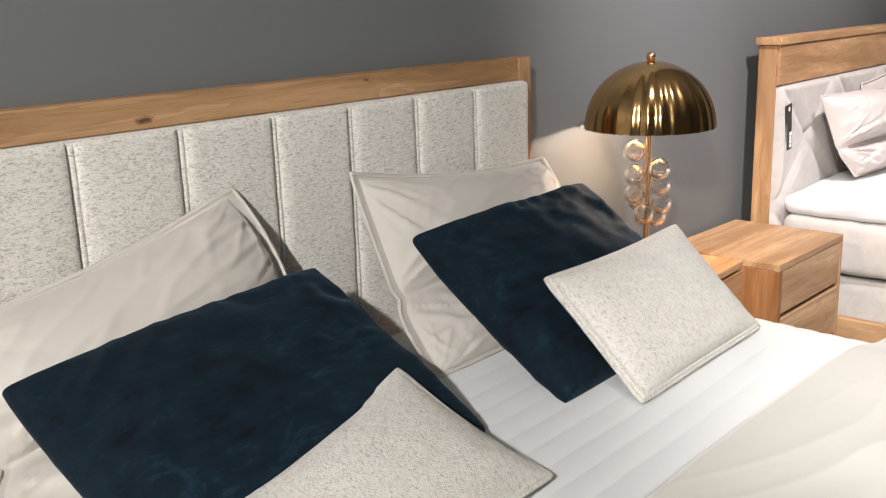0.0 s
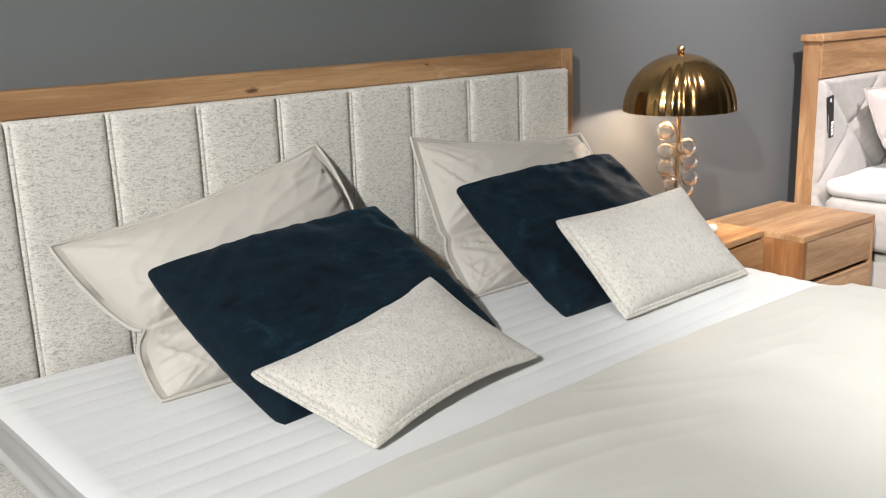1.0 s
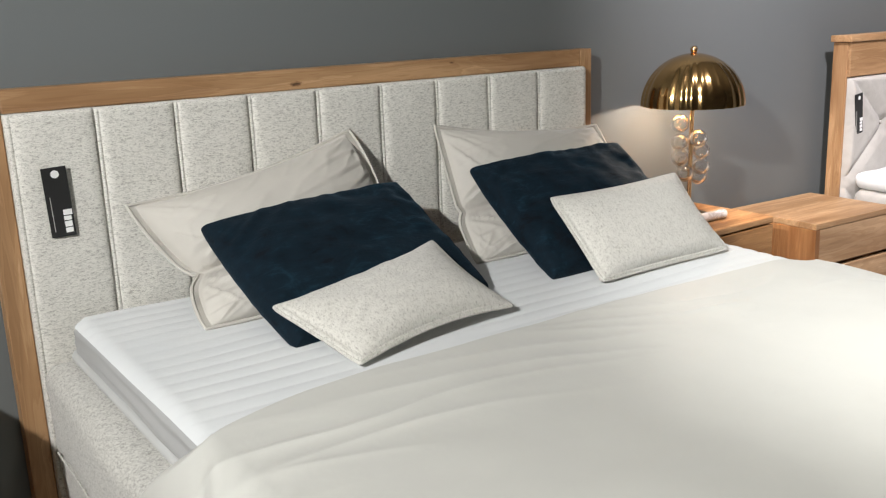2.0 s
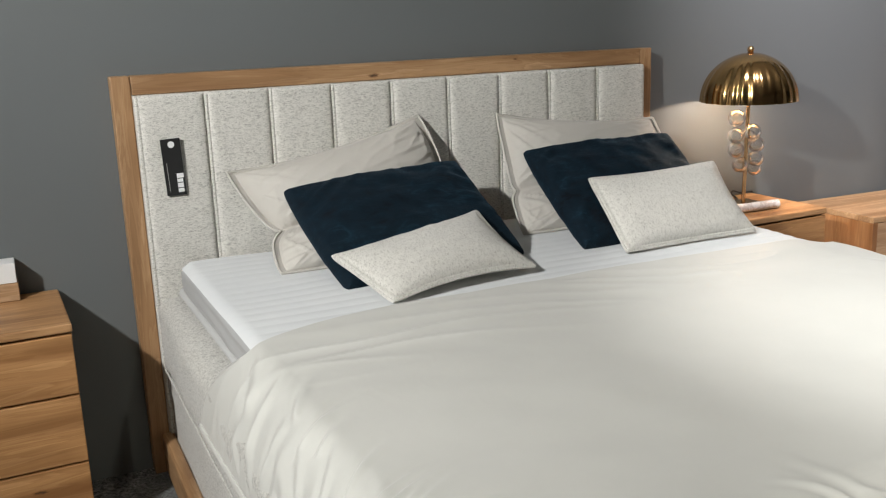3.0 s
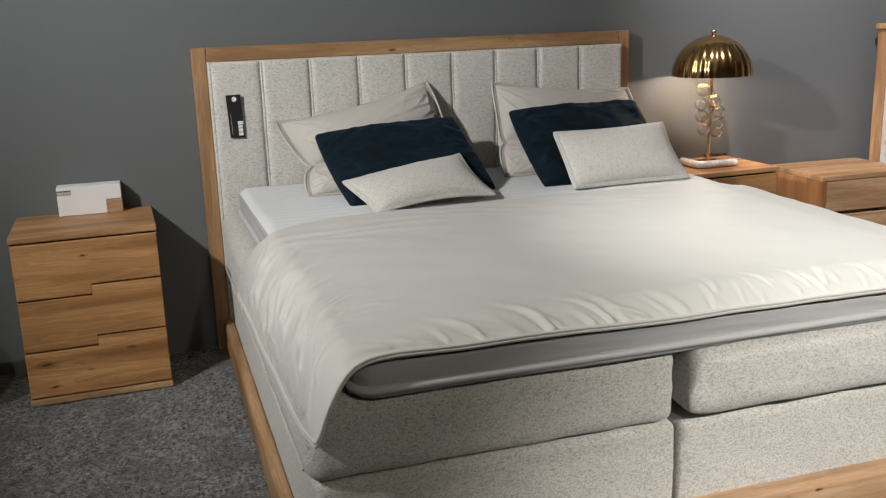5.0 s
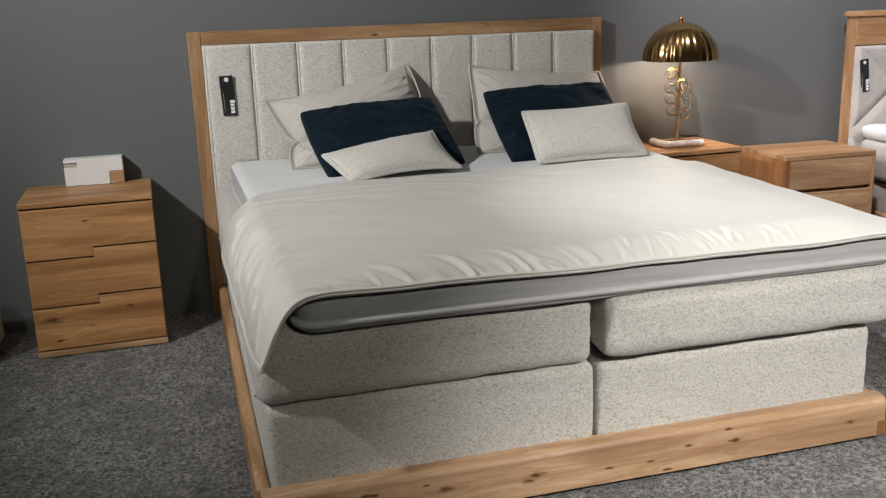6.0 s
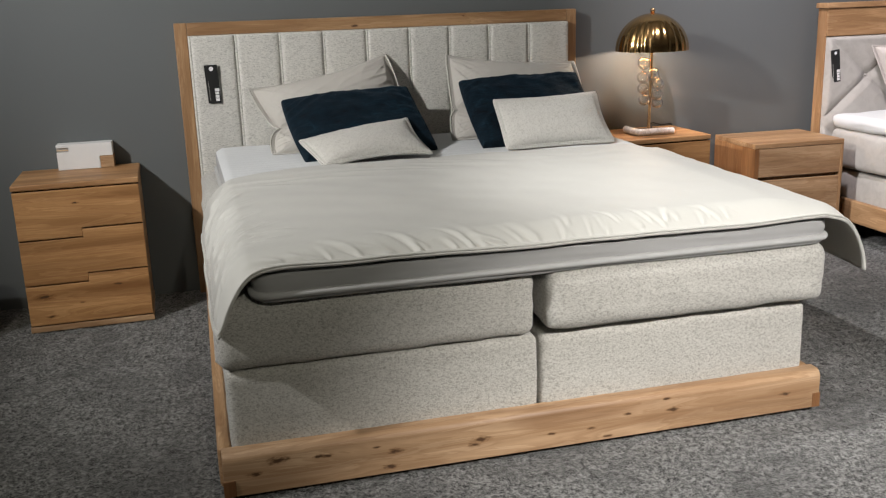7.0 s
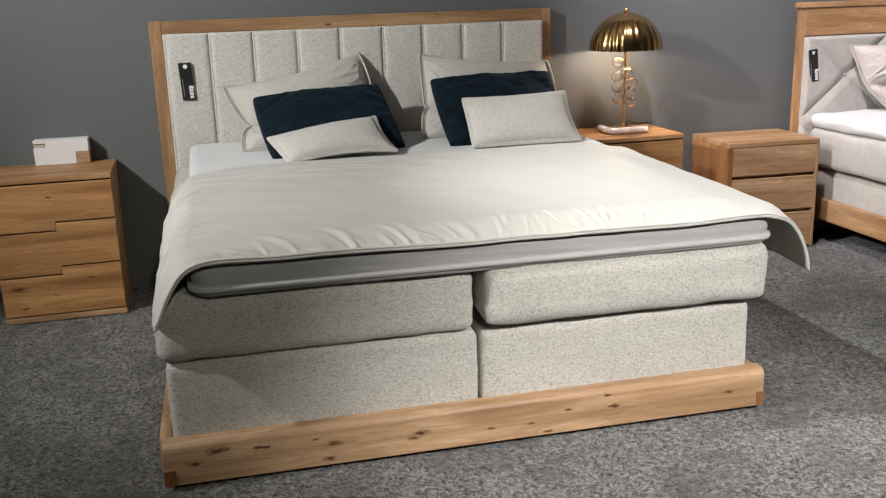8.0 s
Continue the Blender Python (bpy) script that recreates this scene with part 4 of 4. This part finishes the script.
# dark staves, with the side's shade mixed into the tint
OAK_SIDE = oak("oak_shaded_staves", "z", tint=(0.92, 0.76, 0.62))
grooved_nightstand()


# ---- table lamp ----
def build_lamp():
    cx, cy = 2.249, -0.153
    root = thing("table_lamp", (cx, cy, 0.637), "lit brass dome table lamp with glass balls on marble", "lamp")
    part("base_plate", block(cx - 0.075, cx + 0.085, cy - 0.06, cy + 0.075, 0.638, 0.651, 0.003), BRASS, root)
    bar = [(cx - 0.095, cy + 0.06, 0.6545), (cx - 0.10, cy - 0.05, 0.6545), (cx - 0.092, cy - 0.077, 0.6545), (cx - 0.07, cy - 0.085, 0.6545), (cx + 0.09, cy - 0.085, 0.6545)]
    path = []
    for a, b in zip(bar, bar[1:]):
        path += [tuple(Vector(a).lerp(Vector(b), k / 6)) for k in range(6)]
    part("marble_base", tube(path + [bar[-1]], 0.0175, 14), MARBLE, root, "white veined marble bar", smooth=60)
    part("pole", tube([(cx, cy, 0.65), (cx + 0.003, cy, 0.8), (cx + 0.006, cy, 1.0), (cx + 0.007, cy, 1.20)], 0.0076, 16), COPPER, root, smooth=60)
    rim, top, rad = 1.043, 1.222, 0.1765

    def flute(a, h):
        low = smoothstep(0.178, 0.10, h)
        return 0.0125 * (0.25 + 0.75 * low) * (0.8 + 0.35 * math.sin(5 * a + 2.0)) * math.cos(28 * a + 0.9 * math.sin(3 * a)) + 0.004 * low * math.cos(13 * a + 1.0 + math.sin(2 * a))

    prof = []
    for k in range(29):
        a = k / 28 * math.pi / 2
        prof.append((max(0.012, rad * math.cos(a)), (top - rim) * math.sin(a)))
    inner = [(max(0.010, r - 0.0035), h - 0.0025) for r, h in prof[::-1]]
    inner[-1] = (rad - 0.0035, 0.0)
    part("shade", lathe(prof + inner + [prof[0]], (cx + 0.007, cy, rim), 272, flute), BRASS, root, "fluted polished brass dome shade", smooth=40)
    part("finial", ball((cx + 0.007, cy, 1.2335), 0.0130), COPPER, root, smooth=60)
    part("finial_stem", tube([(cx + 0.007, cy, 1.205), (cx + 0.007, cy, 1.224)], 0.006, 12), COPPER, root, smooth=60)
    part("bulb_holder", tube([(cx + 0.007, cy, 1.12), (cx + 0.007, cy, 1.16)], 0.016, 16), COPPER, root, smooth=60)
    part("bulb", ball((cx + 0.007, cy, 1.108), 0.021, 20, 12), BULB, root, "warm glowing bulb", smooth=60)
    rx, ry = 0.68, -0.73
    for s, f, z, r in ((-0.038, 0.006, 0.978, 0.029), (0.024, -0.030, 0.930, 0.0285), (-0.038, -0.004, 0.912, 0.028), (0.036, 0.004, 0.880, 0.028),
                       (-0.037, 0.002, 0.858, 0.028), (0.037, -0.006, 0.828, 0.028), (-0.018, -0.033, 0.806, 0.0275), (0.030, 0.018, 0.788, 0.027), (-0.020, 0.036, 0.832, 0.027), (0.004, 0.042, 0.905, 0.027)):
        part("glass_ball", hollow_ball((cx + 0.004 + s * rx - f * ry, cy + s * ry + f * rx, z), 1.1 * r, 0.0085), GLASS, root, "clear glass ball", smooth=60)
    cord = [(cx + 0.03, cy + 0.07, 0.646), (cx + 0.08, cy + 0.12, 0.643), (cx + 0.09, cy + 0.17, 0.655), (cx + 0.12, cy + 0.19, 0.660), (cx + 0.17, cy + 0.20, 0.644), (cx + 0.235, cy + 0.205, 0.644), (cx + 0.258, cy + 0.209, 0.58), (cx + 0.258, cy + 0.209, 0.3), (cx + 0.258, cy + 0.209, 0.02)]
    pts = []
    for a, b in zip(cord, cord[1:]):
        pts += [tuple(Vector(a).lerp(Vector(b), k / 5)) for k in range(5)]
    part("cable", tube(pts, 0.0032, 8), CABLE, root, "black rubber cable", smooth=60)


build_lamp()


# ---- display box on the nightstand ----
def build_box():
    root = thing("display_box", (-0.43, 0.0, 0.637), "white cardboard display box with wood insert on the nightstand", "box")
    z = 0.638
    def slab(x0, x1, z0, z1, y0=-0.022, y1=0.055):
        return block(x0, x1, y0, y1, z + z0, z + z1, 0.002)

    # one folded card body with a step cut out of its lower right and a slot at its upper left
    outline = ((-0.553, 0.0), (-0.375, 0.0), (-0.375, 0.0540), (-0.318, 0.0540), (-0.318, 0.112), (-0.553, 0.112), (-0.553, 0.0985), (-0.501, 0.0985), (-0.501, 0.0785), (-0.553, 0.0785))
    bm = bmesh.new()
    front = [bm.verts.new((x, -0.022, z + h)) for x, h in outline]
    back = [bm.verts.new((x, 0.055, z + h)) for x, h in outline]
    bm.faces.new(front)
    bm.faces.new(back[::-1])
    for k in range(len(outline)):
        bm.faces.new((front[k - 1], back[k - 1], back[k], front[k]))
    bmesh.ops.recalc_face_normals(bm, faces=bm.faces)
    bmesh.ops.bevel(bm, geom=bm.edges[:], offset=0.0014, segments=2, profile=0.5, affect="EDGES", clamp_overlap=True)
    part("body", bm, WHITE_CARD, root)
    part("inset", slab(-0.552, -0.502, 0.079, 0.098, -0.015, 0.05), PALE_PRINT, root)
    part("stripe", slab(-0.5525, -0.503, 0.084, 0.090, -0.017, 0.051), PRINT_ORANGE, root)
    part("wood_insert", slab(-0.374, -0.316, 0.0, 0.0535, -0.02, 0.056), OAK_X, root, "oak block insert")


build_box()


# ---- the second bed ----
def diamond_pad(x0, x1, z0, z1, y, bulge, cx, cz, px, pz):
    """Upholstered panel with diamond quilting drawn in at buttons."""
    bm = bmesh.new()
    nu, nv = 300, 96
    rows = []
    for j in range(nv + 1):
        row = []
        for i in range(nu + 1):
            x, z = x0 + (x1 - x0) * i / nu, z0 + (z1 - z0) * j / nv
            a = ((x - cx) / px + (z - cz) / pz)
            b = ((x - cx) / px - (z - cz) / pz)
            da, db = abs(a - 2 * round(a / 2)), abs(b - 2 * round(b / 2))
            h = min(1.0, da / 0.24) ** 0.45 * min(1.0, db / 0.24) ** 0.45
            button = math.exp(-((da / 0.16) ** 2 + (db / 0.16) ** 2))
            ed = min(1.0, min(x - x0, x1 - x, z1 - z) / 0.018)
            e = math.sqrt(max(0.0, 1 - (1 - ed) ** 2))
            row.append(bm.verts.new((x, y - bulge * e * (0.35 + 0.65 * h - 0.3 * button), z)))
        rows.append(row)
    grid_faces(bm, rows)
    return bm


OAK_PALE = oak("oak_pale_upright", "z", tint=(1.10, 1.08, 1.06))
OAK_PALE_X = oak("oak_pale_rail", "x", tint=(1.10, 1.08, 1.06))
bed2 = thing("upholstered_bed", (4.25, -1.0, 0), "oak-framed box spring bed with diamond-quilted grey headboard", "bed")
part("headboard_core", block(3.297, 5.203, -0.068, 0.0, 0.0, 1.2075, 0.003), OAK_PALE, bed2)
part("top_rail", block(3.299, 5.201, -0.082, -0.0685, 1.066, 1.2073, 0.002), OAK_PALE_X, bed2)
part("cap", block(3.286, 5.214, -0.090, 0.008, 1.2085, 1.236, 0.003), OAK_PALE_X, bed2)
part("quilted_pad", diamond_pad(3.306, 5.194, 0.45, 1.063, -0.0685, 0.036, 3.560, 0.855, 0.275, 0.235), LINEN_PALE, bed2, "pale grey diamond-quilted padding", smooth=60)
part("button", ball((3.560, -0.0735, 0.855), 0.009, 14, 8), LINEN_PALE, bed2)
part("button", ball((4.110, -0.0735, 0.855), 0.009, 14, 8), LINEN_PALE, bed2)
part("side_rail", block(3.335, 3.365, -2.05, -0.075, 0.115, 0.232, 0.008, 3), OAK_Y, bed2)
part("side_rail", block(5.135, 5.165, -2.05, -0.075, 0.115, 0.232, 0.008, 3), OAK_Y, bed2)
part("foot_rail", block(3.335, 5.165, -2.10, -2.051, 0.115, 0.232, 0.008, 3), OAK_X, bed2)
for x in (3.5, 4.95):
    for y in (-1.9, -0.25):
        part("foot", block(x, x + 0.06, y, y + 0.06, 0.0, 0.15, 0.002), BLACK, bed2)
part("slat_base", block(3.366, 5.134, -2.05, -0.075, 0.16, 0.18, 0.001), BLACK, bed2)
part("box_base", upholstered(3.372, 5.128, -2.045, -0.09, 0.182, 0.372, 0.022, 0.006, 8.0), LINEN_PALE, bed2, smooth=60)
root = thing("mattress", (4.25, -1.0, 0.388), "pale grey chenille mattress on the second bed", "mattress")
part("cover", upholstered(3.345, 5.150, -2.06, -0.10, 0.388, 0.586, 0.035, 0.012, 9.0), LINEN_PALE, root, smooth=60)
root = thing("mattress_topper", (4.25, -1.0, 0.592), "soft plain white topper on the second bed", "mattress topper")
part("cover", upholstered(3.350, 5.145, -2.05, -0.10, 0.592, 0.664, 0.030, 0.010, 10.0), TOPPER_WHITE, root, smooth=60)
cushion("pillow", [((3.712, -0.235, 0.684), (4.34, -0.30, 0.684)), ((3.590, -0.200, 0.80), (4.30, -0.24, 0.79)), ((3.522, -0.150, 1.012), (4.21, -0.16, 0.985))],
        0.13, PILLOW_BLUSH, "pale blush pillow folded against the quilted headboard", "pillow", 8, 0.12, 0.05, 0.35, 0.010, PILLOW_BLUSH, 0.004, pinch=0.02, notch=0.03,
        creases=[(0.02, 0.17, radians(10), 0.34, 0.012, 0.012, -0.05), (0.03, 0.42, radians(-48), 0.26, 0.013, 0.008, 0.2), (0.05, 0.12, radians(-15), 0.24, 0.011, 0.008, 0.1), (0.06, 0.05, radians(14), 0.26, 0.012, 0.008, 0.0)])
cushion("pillow", [((4.02, -0.150, 0.684), (4.62, -0.150, 0.684)), ((4.08, -0.112, 1.01), (4.62, -0.112, 1.06))],
        0.03, PILLOW_BLUSH, "pale blush pillow standing behind another", "pillow", 9, 0.2, 0.05, None, 0.006, PILLOW_BLUSH, 0.004, pinch=0.05)
hang_tag((3.37, -0.095, 0.985), [(3.312, -0.106, 0.992), (3.362, -0.108, 0.999), (3.384, -0.106, 0.830), (3.334, -0.104, 0.824)], "black hang tag with white print on the quilted headboard")

# ---- a bench at the far side of the nightstand ----
bench = thing("upholstered_bench", (-1.13, -0.25, 0), "low cream fabric bench on the carpet beyond the nightstand", "bench")
part("seat", upholstered(-1.40, -0.858, -0.37, -0.12, 0.034, 0.27, 0.03, 0.006, 12.0), BOUCLE_BED, bench, smooth=60)
for x in (-1.36, -0.93):
    for y in (-0.34, -0.20):
        part("foot", block(x, x + 0.05, y, y + 0.05, 0.0, 0.04, 0.002), BLACK, bench)
